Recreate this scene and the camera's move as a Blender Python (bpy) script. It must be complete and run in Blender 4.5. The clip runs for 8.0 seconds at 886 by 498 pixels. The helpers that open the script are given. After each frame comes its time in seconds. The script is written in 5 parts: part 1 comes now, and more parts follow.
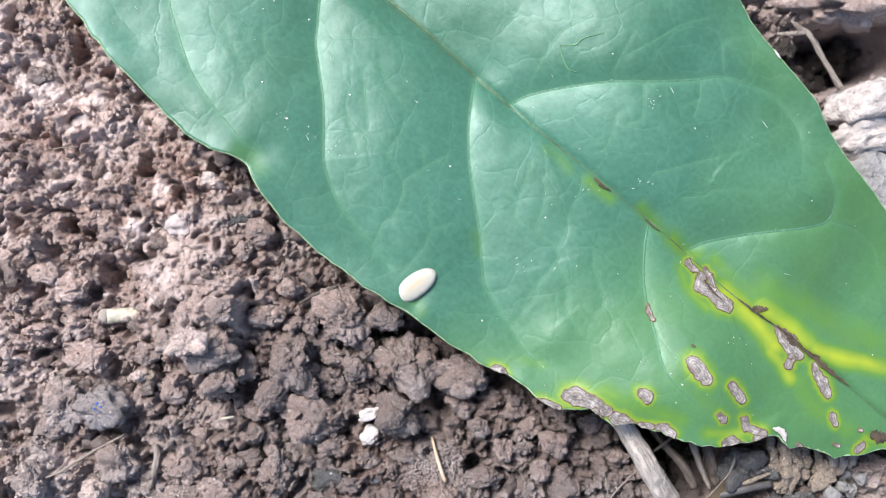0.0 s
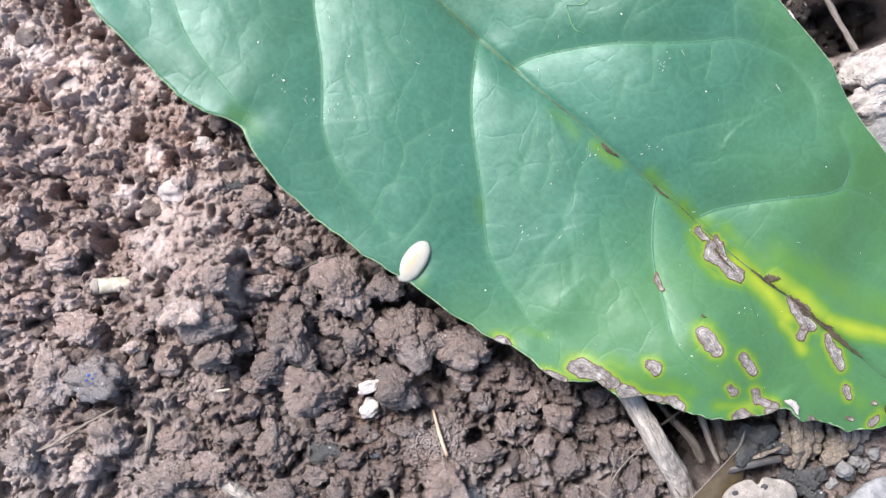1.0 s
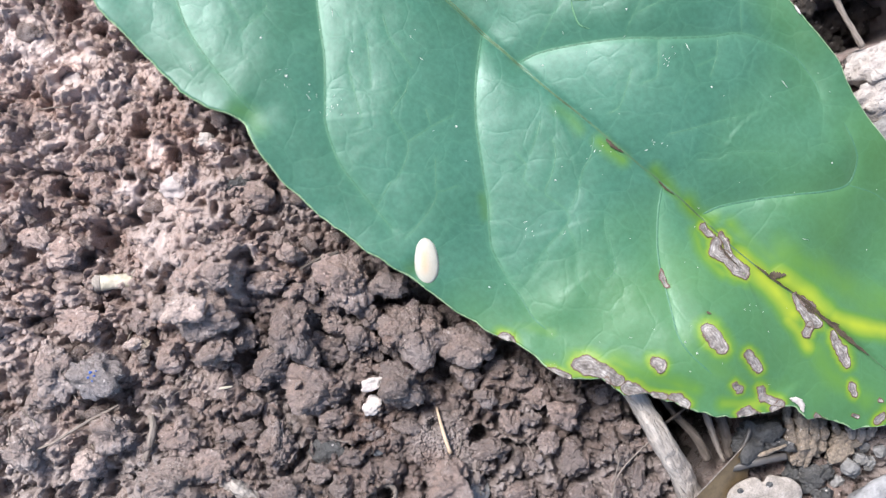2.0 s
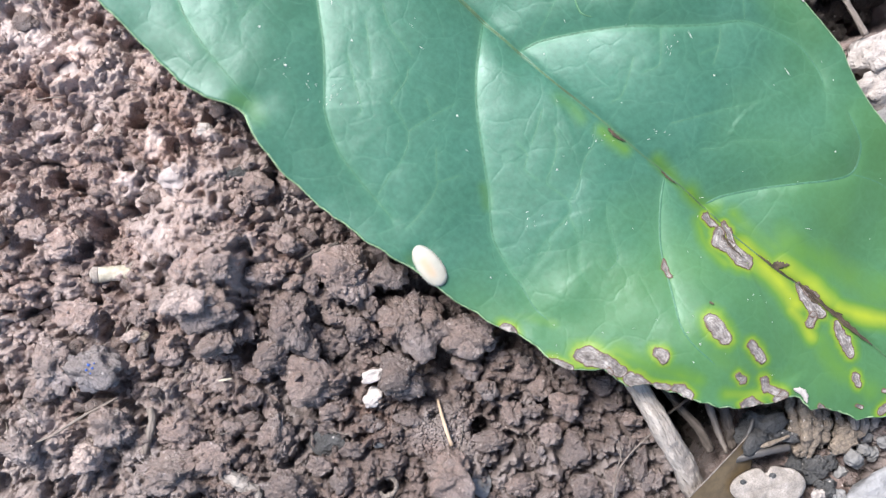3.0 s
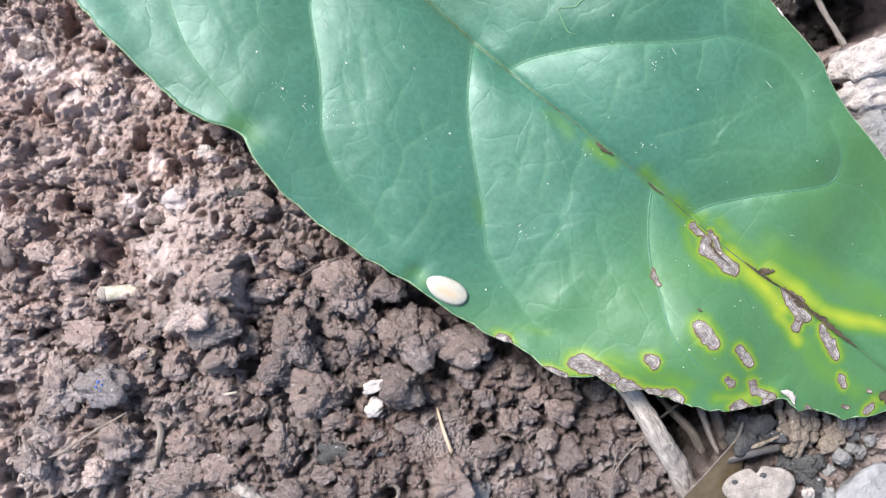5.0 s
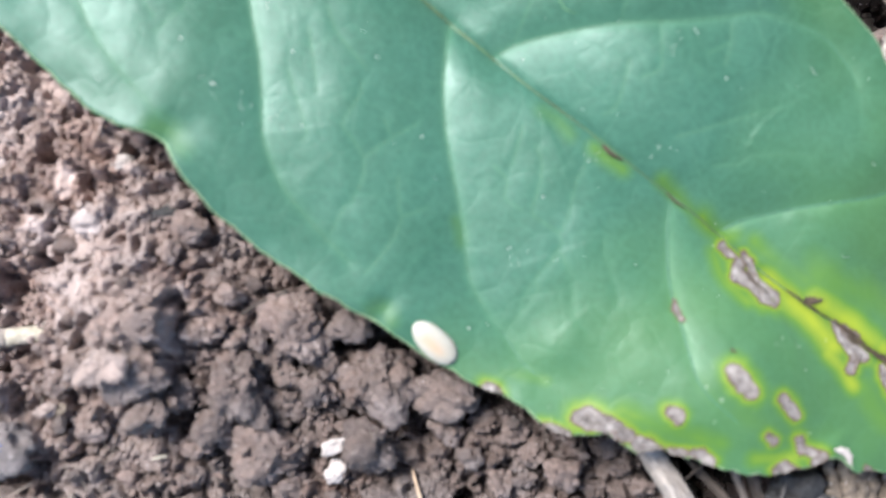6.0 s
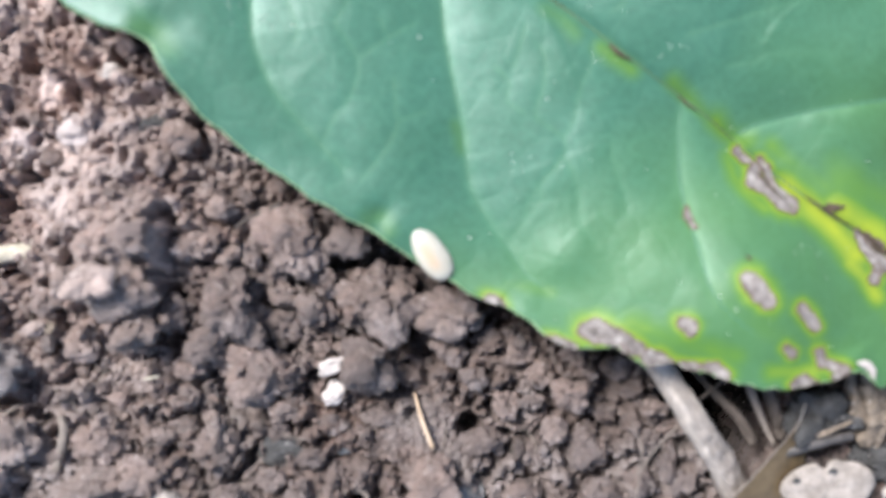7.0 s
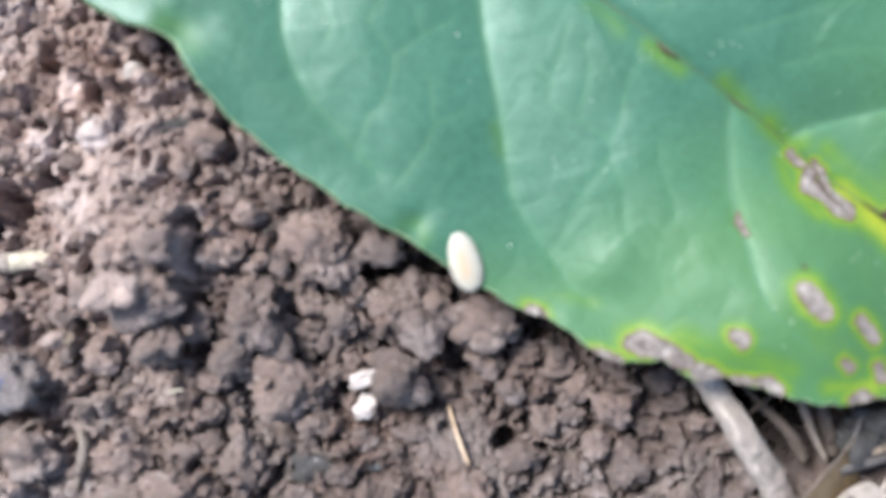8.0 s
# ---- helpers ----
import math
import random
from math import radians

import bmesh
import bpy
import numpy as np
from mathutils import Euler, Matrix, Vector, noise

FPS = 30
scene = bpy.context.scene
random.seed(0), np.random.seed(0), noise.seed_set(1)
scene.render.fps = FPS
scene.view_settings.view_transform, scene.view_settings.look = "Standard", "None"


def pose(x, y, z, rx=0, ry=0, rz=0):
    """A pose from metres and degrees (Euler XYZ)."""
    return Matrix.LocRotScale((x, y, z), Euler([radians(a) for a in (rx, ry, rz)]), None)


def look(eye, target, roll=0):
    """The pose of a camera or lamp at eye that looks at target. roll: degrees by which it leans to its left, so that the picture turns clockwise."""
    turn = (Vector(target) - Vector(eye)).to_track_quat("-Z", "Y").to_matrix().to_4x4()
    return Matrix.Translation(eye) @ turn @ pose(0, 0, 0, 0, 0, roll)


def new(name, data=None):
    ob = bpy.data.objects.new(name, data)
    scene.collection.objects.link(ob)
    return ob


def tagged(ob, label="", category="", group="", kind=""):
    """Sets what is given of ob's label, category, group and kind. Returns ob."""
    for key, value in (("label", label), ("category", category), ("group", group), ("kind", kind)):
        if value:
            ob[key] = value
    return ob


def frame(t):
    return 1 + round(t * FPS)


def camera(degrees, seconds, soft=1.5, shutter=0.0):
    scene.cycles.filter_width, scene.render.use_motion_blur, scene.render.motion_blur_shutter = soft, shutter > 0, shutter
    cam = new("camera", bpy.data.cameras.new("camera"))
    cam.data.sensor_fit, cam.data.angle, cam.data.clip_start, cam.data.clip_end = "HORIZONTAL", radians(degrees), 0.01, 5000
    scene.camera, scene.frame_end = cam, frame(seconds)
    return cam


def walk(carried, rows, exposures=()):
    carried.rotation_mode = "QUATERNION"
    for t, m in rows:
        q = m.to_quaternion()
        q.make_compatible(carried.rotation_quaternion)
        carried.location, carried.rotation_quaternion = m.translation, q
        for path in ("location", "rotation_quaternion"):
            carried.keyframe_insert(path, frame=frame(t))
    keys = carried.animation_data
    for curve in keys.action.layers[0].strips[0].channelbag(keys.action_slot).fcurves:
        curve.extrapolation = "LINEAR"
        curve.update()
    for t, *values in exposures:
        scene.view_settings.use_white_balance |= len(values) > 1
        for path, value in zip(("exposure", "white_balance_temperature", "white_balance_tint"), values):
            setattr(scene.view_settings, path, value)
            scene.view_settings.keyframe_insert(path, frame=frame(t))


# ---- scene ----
cam = camera(46.0, 8.0, soft=1.15)
# metres and degrees; the camera hangs over the leaf and looks down at it
PATH = [
    (0, -0.00000, 0.00000, 0.14700, 0.840, -2.230, -0.000),
    (0.5, -0.00019, -0.00148, 0.14464, 0.337, -2.307, 0.048),
    (1, -0.00021, -0.00198, 0.14263, -0.096, -2.272, 0.059),
    (1.5, -0.00034, -0.00193, 0.14197, -0.151, -2.222, 0.069),
    (3, -0.00105, -0.00243, 0.14075, -0.608, -2.414, -0.090),
    (3.5, -0.00085, -0.00282, 0.13922, -0.579, -2.442, -0.213),
    (4, -0.00062, -0.00128, 0.13980, -0.727, -2.586, -0.359),
    (4.2, 0.00021, -0.00047, 0.14174, -0.379, -2.720, -0.506),
    (5.3, -0.00080, -0.00073, 0.14519, -0.583, -2.339, -1.428),
    (5.5, -0.00016, -0.00079, 0.13723, -0.403, -2.797, -1.510),
    (5.7, 0.00206, 0.00060, 0.12977, -0.010, -3.224, -1.816),
    (6, 0.00337, 0.00145, 0.11937, -0.128, -2.491, -2.030),
    (6.5, 0.00574, -0.00324, 0.11640, -0.331, -1.678, -2.323),
    (7, 0.00592, -0.00676, 0.11441, -0.912, -1.093, -2.437),
    (7.5, 0.00385, -0.00610, 0.11200, -0.976, -0.827, -2.466),
    (8, 0.00290, -0.00565, 0.10931, -1.066, -0.761, -2.412),
]
walk(cam, [(t, pose(x, y, z, a, b, c)) for t, x, y, z, a, b, c in PATH], exposures=[(0, 0.84), (8, 0.84)])
# the lens stays focused where it was at the start, so it softens as the camera comes closer
cam.data.dof.use_dof = True
cam.data.dof.focus_distance = 0.1405
cam.data.dof.aperture_fstop = 15.5

# ---- light: open shade under a bright sky ----
SUN_UP, SUN_ROUND = 52.0, -46.0
world = bpy.data.worlds.new("sky")
scene.world = world
world.use_nodes = True
wn = world.node_tree.nodes
sky = wn.new("ShaderNodeTexSky")
sky.sky_type, sky.sun_disc = "NISHITA", False
sky.sun_elevation, sky.sun_rotation = radians(SUN_UP), radians(SUN_ROUND)
sky.air_density, sky.dust_density, sky.ozone_density = 1.0, 1.5, 1.0
wn["Background"].inputs["Strength"].default_value = 0.13
world.node_tree.links.new(sky.outputs[0], wn["Background"].inputs["Color"])
sun = new("sun", bpy.data.lights.new("sun", "SUN"))
sun.data.energy, sun.data.angle, sun.data.color = 4.2, radians(22), (1.0, 0.97, 0.955)
sun.matrix_world = look((math.sin(radians(SUN_ROUND)) * math.cos(radians(SUN_UP)), math.cos(radians(SUN_ROUND)) * math.cos(radians(SUN_UP)), math.sin(radians(SUN_UP))), (0, 0, 0))

# ---- helpers for meshes: all shapes are worked out in centimetres ----
CM = 0.01
rng = np.random.default_rng(7)


def mesh_of(name, verts, faces, material, smooth=True, attrs=None):
    """A mesh from arrays of corners (in centimetres) and faces."""
    me = bpy.data.meshes.new(name)
    verts = np.asarray(verts, dtype=np.float32) * CM
    if isinstance(faces, np.ndarray):
        n, k = faces.shape
        me.vertices.add(len(verts))
        me.vertices.foreach_set("co", verts.ravel())
        me.loops.add(n * k)
        me.loops.foreach_set("vertex_index", faces.astype(np.int32).ravel())
        me.polygons.add(n)
        me.polygons.foreach_set("loop_start", np.arange(0, n * k, k, dtype=np.int32))
        me.polygons.foreach_set("loop_total", np.full(n, k, dtype=np.int32))
        me.update(calc_edges=True)
    else:
        me.from_pydata([tuple(v) for v in verts], [], [tuple(f) for f in faces])
        me.update()
    me.validate()
    me.polygons.foreach_set("use_smooth", np.full(len(me.polygons), smooth))
    for key, values in (attrs or {}).items():
        a = me.attributes.new(key, "FLOAT", "POINT")
        a.data.foreach_set("value", np.asarray(values, dtype=np.float32))
    me.materials.append(material)
    return me


def part(name, me, parent, label=""):
    ob = new(name, me)
    ob.parent = parent
    if label:
        ob["label"] = label
    return ob


def thing(name, me, m=None, label="", category="", group="", kind=""):
    ob = new(name, me)
    if m is not None:
        ob.matrix_world = m
    return tagged(ob, label, category, group, kind)


def at(x, y, z=0.0, rx=0, ry=0, rz=0):
    """A pose from centimetres and degrees."""
    return pose(x * CM, y * CM, z * CM, rx, ry, rz)


def grid_faces(nu, nv, start=0, flip=False):
    i, j = np.meshgrid(np.arange(nu - 1), np.arange(nv - 1), indexing="ij")
    a = start + i * nv + j
    q = np.stack([a, a + nv, a + nv + 1, a + 1], -1).reshape(-1, 4)
    return q[:, ::-1] if flip else q


def spline(points, n):
    """A smooth row of n points through the given ones."""
    p = np.asarray(points, dtype=float)
    q = np.vstack([2 * p[0] - p[1], p, 2 * p[-1] - p[-2]])
    t = np.linspace(0, len(p) - 1 - 1e-9, n)
    k = t.astype(int)
    f = (t - k)[:, None]
    a, b, c, d = q[k], q[k + 1], q[k + 2], q[k + 3]
    return 0.5 * (2 * b + (c - a) * f + (2 * a - 5 * b + 4 * c - d) * f ** 2 + (3 * b - a - 3 * c + d) * f ** 3)


# ---- noise on arrays ----
PERM = np.tile(np.random.default_rng(3).permutation(512), 3)
ANG = np.random.default_rng(4).random(512) * 2 * np.pi
GX, GY = np.cos(ANG), np.sin(ANG)


def perlin(x, y, seed=0):
    xi, yi = np.floor(x).astype(int), np.floor(y).astype(int)
    xf, yf = x - xi, y - yi
    u, v = xf * xf * xf * (xf * (xf * 6 - 15) + 10), yf * yf * yf * (yf * (yf * 6 - 15) + 10)

    def corner(a, b):
        h = PERM[PERM[(xi + a + seed * 17) % 512] + (yi + b + seed * 31) % 512]
        return GX[h] * (xf - a) + GY[h] * (yf - b)

    lo = corner(0, 0) * (1 - u) + corner(1, 0) * u
    hi = corner(0, 1) * (1 - u) + corner(1, 1) * u
    return 1.4 * (lo * (1 - v) + hi * v)


def fbm(x, y, octaves=4, seed=0, gain=0.5):
    total, amp = 0, 1.0
    for k in range(octaves):
        total = total + amp * perlin(x * 2 ** k + 5.3 * k, y * 2 ** k - 7.1 * k, seed + k)
        amp *= gain
    return total


RA, RB, RC = np.random.default_rng(11).random((3, 512))


def cells(x, y, seed=0):
    """Distances to the nearest and second nearest cell centre, a random number of the nearest cell, and a random slope across it."""
    xi, yi = np.floor(x).astype(int), np.floor(y).astype(int)
    f1, f2, rid, tilt = np.full(x.shape, 9.0), np.full(x.shape, 9.0), np.zeros(x.shape), np.zeros(x.shape)
    for a in (-1, 0, 1):
        for b in (-1, 0, 1):
            h = PERM[PERM[(xi + a + seed * 13) % 512] + (yi + b + seed * 7) % 512]
            dx, dy = x - (xi + a + RA[h]), y - (yi + b + RB[h])
            d = np.hypot(dx, dy)
            near = d < f1
            f2 = np.where(near, f1, np.minimum(f2, d))
            rid = np.where(near, RC[h], rid)
            tilt = np.where(near, GX[h] * dx + GY[h] * dy, tilt)
            f1 = np.where(near, d, f1)
    return f1, f2, rid, tilt


def smooth(a, b, x):
    t = np.clip((x - a) / (b - a), 0, 1)
    return t * t * (3 - 2 * t)


def along(px, py, points, n=40):
    """Distance of each place from a curve through the points, and how far along (0 to 1) the nearest place is."""
    c = spline(points, n)
    best, where = np.full(px.shape, 99.0), np.zeros(px.shape)
    for k in range(n - 1):
        a, b = c[k], c[k + 1]
        d = b - a
        t = np.clip(((px - a[0]) * d[0] + (py - a[1]) * d[1]) / (d @ d + 1e-12), 0, 1)
        q = np.hypot(px - a[0] - t * d[0], py - a[1] - t * d[1])
        near = q < best
        best = np.where(near, q, best)
        where = np.where(near, (k + t) / (n - 1), where)
    return best, where


# ---- materials ----
def nodes_of(name):
    m = bpy.data.materials.new(name)
    m.use_nodes = True
    nt = m.node_tree
    return m, nt, nt.nodes["Principled BSDF"]


def link(nt, a, b):
    nt.links.new(a, b)


def noise_node(nt, coord, scale, detail=6, rough=0.6):
    n = nt.nodes.new("ShaderNodeTexNoise")
    n.inputs["Scale"].default_value, n.inputs["Detail"].default_value, n.inputs["Roughness"].default_value = scale, detail, rough
    link(nt, coord, n.inputs["Vector"])
    return n.outputs["Fac"]


def ramp(nt, fac, stops):
    r = nt.nodes.new("ShaderNodeValToRGB")
    while len(r.color_ramp.elements) < len(stops):
        r.color_ramp.elements.new(0.5)
    for e, (p, c) in zip(r.color_ramp.elements, stops):
        e.position, e.color = p, (*c, 1)
    link(nt, fac, r.inputs["Fac"])
    return r.outputs["Color"]


def mix(nt, fac, a, b, blend="MIX"):
    m = nt.nodes.new("ShaderNodeMix")
    m.data_type, m.blend_type = "RGBA", blend
    for socket, value in ((m.inputs["Factor"], fac), (m.inputs["A"], a), (m.inputs["B"], b)):
        if isinstance(value, (int, float)):
            socket.default_value = value
        elif isinstance(value, tuple):
            socket.default_value = (*value, 1)
        else:
            link(nt, value, socket)
    return m.outputs["Result"]


def math_node(nt, op, a, b=0.0, c=None):
    m = nt.nodes.new("ShaderNodeMath")
    m.operation = op
    for k, value in enumerate((a, b) if c is None else (a, b, c)):
        if isinstance(value, (int, float)):
            m.inputs[k].default_value = value
        else:
            link(nt, value, m.inputs[k])
    return m.outputs[0]


def bump(nt, bsdf, heights):
    """Stacks bumps: pairs of a height and its depth in metres."""
    last = None
    for h, depth in heights:
        b = nt.nodes.new("ShaderNodeBump")
        b.inputs["Distance"].default_value = depth
        link(nt, h, b.inputs["Height"])
        if last is not None:
            link(nt, last, b.inputs["Normal"])
        last = b.outputs["Normal"]
    link(nt, last, bsdf.inputs["Normal"])


def place(nt):
    return nt.nodes.new("ShaderNodeTexCoord").outputs["Object"]


def attribute(nt, name):
    a = nt.nodes.new("ShaderNodeAttribute")
    a.attribute_name = name
    return a.outputs["Fac"]


def earth(name, dark, mid, light, accent, rough=0.85, gloss=0.25, tint=0.0, darken=None):
    """Soil: mottled by grains, crumbs and patches, and darker towards one spot and far off."""
    m, nt, bsdf = nodes_of(name)
    co = place(nt)
    base = ramp(nt, noise_node(nt, co, 420, 8, 0.7), [(0.28, dark), (0.44, mid), (0.56, mid), (0.72, light)])
    patch = ramp(nt, noise_node(nt, co, 95, 4, 0.6), [(0.42, (0, 0, 0)), (0.62, (1, 1, 1))])
    col = mix(nt, math_node(nt, "MULTIPLY", patch, 0.6), base, accent)
    grains = ramp(nt, noise_node(nt, co, 2600, 3, 0.6), [(0.32, (0.42, 0.38, 0.36)), (0.5, (1, 1, 1)), (0.68, (1.6, 1.54, 1.5))])
    col = mix(nt, 0.48, col, grains, "MULTIPLY")
    # pale specks mixed into the colour stand for tiny glints on wet soil
    glint_dots = nt.nodes.new("ShaderNodeTexVoronoi")
    glint_dots.inputs["Scale"].default_value = 1100
    link(nt, co, glint_dots.inputs["Vector"])
    pick = math_node(nt, "GREATER_THAN", noise_node(nt, co, 900, 1, 0.5), 0.58)
    grain = math_node(nt, "MULTIPLY", math_node(nt, "LESS_THAN", glint_dots.outputs["Distance"], 0.2), pick)
    col = mix(nt, math_node(nt, "MULTIPLY", grain, 0.4), col, (0.86, 0.80, 0.76))
    smear = ramp(nt, noise_node(nt, co, 75, 6, 0.6), [(0.47, (0, 0, 0)), (0.58, (1, 1, 1))])
    smear = math_node(nt, "MAXIMUM", math_node(nt, "MULTIPLY", smear, 0.8), attribute(nt, "paste"))
    if darken:
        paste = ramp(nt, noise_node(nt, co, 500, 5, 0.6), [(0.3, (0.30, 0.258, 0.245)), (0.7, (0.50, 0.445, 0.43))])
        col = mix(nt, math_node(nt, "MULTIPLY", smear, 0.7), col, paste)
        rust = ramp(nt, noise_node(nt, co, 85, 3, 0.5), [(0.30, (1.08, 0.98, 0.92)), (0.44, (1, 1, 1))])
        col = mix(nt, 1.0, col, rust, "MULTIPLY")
        # darkens the soil round a spot in front of the leaf, and far away
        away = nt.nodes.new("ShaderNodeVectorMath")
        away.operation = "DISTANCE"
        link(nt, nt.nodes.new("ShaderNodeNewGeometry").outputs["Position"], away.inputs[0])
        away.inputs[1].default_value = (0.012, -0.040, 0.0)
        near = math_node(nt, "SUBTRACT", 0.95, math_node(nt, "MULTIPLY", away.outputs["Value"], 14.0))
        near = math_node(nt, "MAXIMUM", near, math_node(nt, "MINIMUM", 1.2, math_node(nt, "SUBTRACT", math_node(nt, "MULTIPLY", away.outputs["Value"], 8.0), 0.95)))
        dark_zone = math_node(nt, "ADD", near, math_node(nt, "MULTIPLY", noise_node(nt, co, 70, 5, 0.65), 0.9))
        col = mix(nt, ramp(nt, dark_zone, [(0.45, (0, 0, 0)), (1.0, (1, 1, 1))]), col, mix(nt, 1.0, col, darken, "MULTIPLY"))
        humus_shade = ramp(nt, noise_node(nt, co, 150, 5, 0.7), [(0.56, (1, 1, 1)), (0.68, (0.46, 0.45, 0.46))])
        col = mix(nt, 0.5, col, humus_shade, "MULTIPLY")
        spread = nt.nodes.new("ShaderNodeVectorMath")
        spread.operation = "DISTANCE"
        link(nt, nt.nodes.new("ShaderNodeNewGeometry").outputs["Position"], spread.inputs[0])
        spread.inputs[1].default_value = (-0.045, 0.026, 0.0)
        dry = math_node(nt, "SUBTRACT", math_node(nt, "ADD", 1.0, math_node(nt, "MULTIPLY", noise_node(nt, co, 90, 4, 0.6), 0.9)), math_node(nt, "MULTIPLY", spread.outputs["Value"], 24.0))
        col = mix(nt, ramp(nt, dry, [(0.0, (0, 0, 0)), (0.9, (1, 1, 1))]), col, mix(nt, 1.0, col, (1.26, 1.19, 1.16), "MULTIPLY"))
        # noise patches darken it too, fading with distance from that spot
        dark_patch = ramp(nt, noise_node(nt, co, 42, 4, 0.55), [(0.50, (1, 1, 1)), (0.62, (0.74, 0.735, 0.73))])
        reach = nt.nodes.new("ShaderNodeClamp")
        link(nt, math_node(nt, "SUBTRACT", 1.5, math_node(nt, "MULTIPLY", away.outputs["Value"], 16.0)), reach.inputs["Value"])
        col = mix(nt, reach.outputs[0], col, dark_patch, "MULTIPLY")
        crust = ramp(nt, noise_node(nt, co, 210, 4, 0.6), [(0.36, (1.3, 1.28, 1.27)), (0.47, (1, 1, 1))])
        col = mix(nt, 0.8, col, crust, "MULTIPLY")
    if tint:
        info = nt.nodes.new("ShaderNodeObjectInfo").outputs["Random"]
        col = mix(nt, tint, col, ramp(nt, info, [(0, (0.74, 0.72, 0.72)), (0.5, (1, 1, 1)), (1, (1.34, 1.26, 1.22))]), "MULTIPLY")
    link(nt, col, bsdf.inputs["Base Color"])
    bsdf.inputs["Roughness"].default_value, bsdf.inputs["Specular IOR Level"].default_value = rough, gloss
    wet = ramp(nt, noise_node(nt, co, 300, 4, 0.6), [(0.4, (rough - 0.04,) * 3), (0.62, (rough - 0.36,) * 3)])
    link(nt, wet, bsdf.inputs["Roughness"])
    rough_h = mix(nt, math_node(nt, "MULTIPLY", smear, 0.7), noise_node(nt, co, 550, 8, 0.7), (0.5, 0.5, 0.5))
    bump(nt, bsdf, [(rough_h, 0.0011), (noise_node(nt, co, 2600, 3, 0.6), 0.0003)])
    return m


def plain(name, dark, light, scale=500, rough=0.6, depth=0.0002, gloss=0.4, stretch=(1, 1, 1)):
    """Stone, wood or husk: two colours in a grain that may be drawn out along one axis."""
    m, nt, bsdf = nodes_of(name)
    mp = nt.nodes.new("ShaderNodeMapping")
    mp.inputs["Scale"].default_value = stretch
    link(nt, place(nt), mp.inputs["Vector"])
    co = mp.outputs["Vector"]
    n1 = noise_node(nt, co, scale, 8, 0.65)
    col = ramp(nt, n1, [(0.3, dark), (0.7, light)])
    col = mix(nt, 0.5, col, ramp(nt, noise_node(nt, co, scale * 5, 4, 0.6), [(0.35, (0.6, 0.6, 0.6)), (0.6, (1.1, 1.1, 1.1))]), "MULTIPLY")
    link(nt, col, bsdf.inputs["Base Color"])
    bsdf.inputs["Roughness"].default_value, bsdf.inputs["Specular IOR Level"].default_value = rough, gloss
    bump(nt, bsdf, [(n1, depth), (noise_node(nt, co, scale * 4, 4, 0.6), depth * 0.5)])
    return m


SOIL = earth("soil", (0.090, 0.071, 0.065), (0.300, 0.233, 0.213), (0.569, 0.498, 0.465), (0.277, 0.204, 0.177), 0.62, 0.7, darken=(0.62, 0.615, 0.61))
CLOD = earth("clod_soil", (0.113, 0.091, 0.083), (0.257, 0.206, 0.188), (0.430, 0.374, 0.350), (0.257, 0.198, 0.178), 0.60, 0.8, tint=0.8, darken=(0.68, 0.67, 0.665))
CRUMB = earth("crumb_soil", (0.064, 0.051, 0.046), (0.279, 0.226, 0.206), (0.573, 0.515, 0.494), (0.266, 0.197, 0.173), 0.7, 0.5, darken=(0.60, 0.59, 0.585))
BROWN_ROOT = plain("brown_root", (0.05, 0.041, 0.035), (0.17, 0.14, 0.12), 500, 0.75, 0.0007, 0.3, (1, 1, 0.2))
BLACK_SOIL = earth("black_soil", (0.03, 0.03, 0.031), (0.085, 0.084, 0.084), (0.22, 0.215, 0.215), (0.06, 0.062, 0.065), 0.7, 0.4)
BLUE_SOIL = earth("blue_grey_soil", (0.09, 0.079, 0.076), (0.25, 0.215, 0.208), (0.48, 0.44, 0.44), (0.17, 0.17, 0.19), 0.6, 0.6)
PINK_SOIL = earth("dry_pink_soil", (0.25, 0.195, 0.175), (0.46, 0.37, 0.335), (0.66, 0.57, 0.53), (0.45, 0.345, 0.305), 0.8, 0.3)
# near-black soil: the shade of the deep hollows is put into its colour
HOLLOW_SHADE = earth("humus_shade", (0.012, 0.010, 0.009), (0.05, 0.042, 0.037), (0.16, 0.14, 0.125), (0.035, 0.028, 0.024), 0.75, 0.3)
TAN_SOIL = earth("tan_soil", (0.10, 0.08, 0.065), (0.29, 0.238, 0.19), (0.52, 0.45, 0.385), (0.24, 0.19, 0.147))
PALE_STONE = plain("pale_stone", (0.32, 0.28, 0.26), (0.60, 0.55, 0.52), 260, 0.8, 0.0007, 0.3)
GREY_STONE = plain("grey_stone", (0.16, 0.155, 0.15), (0.34, 0.33, 0.325), 220, 0.6, 0.0008)
SLAB_STONE = plain("slab_stone", (0.17, 0.17, 0.175), (0.33, 0.325, 0.33), 180, 0.55, 0.0006)
GLINT_BLUE = plain("glint_blue", (0.02, 0.06, 0.30), (0.10, 0.22, 0.65), 900, 0.15, 0.0001, 0.8)
LILAC_STONE = plain("lilac_stone", (0.30, 0.25, 0.235), (0.52, 0.45, 0.43), 300, 0.55, 0.0002)
DARK_STONE = plain("dark_stone", (0.05, 0.055, 0.06), (0.16, 0.17, 0.18), 400, 0.35, 0.0002, 0.6)
WHITE_CHIP = plain("white_chip", (0.40, 0.355, 0.33), (0.59, 0.54, 0.51), 500, 0.6, 0.0001)
STICK = plain("dry_stick_wood", (0.20, 0.168, 0.148), (0.58, 0.52, 0.47), 360, 0.75, 0.0009, 0.3, (1, 1, 0.35))
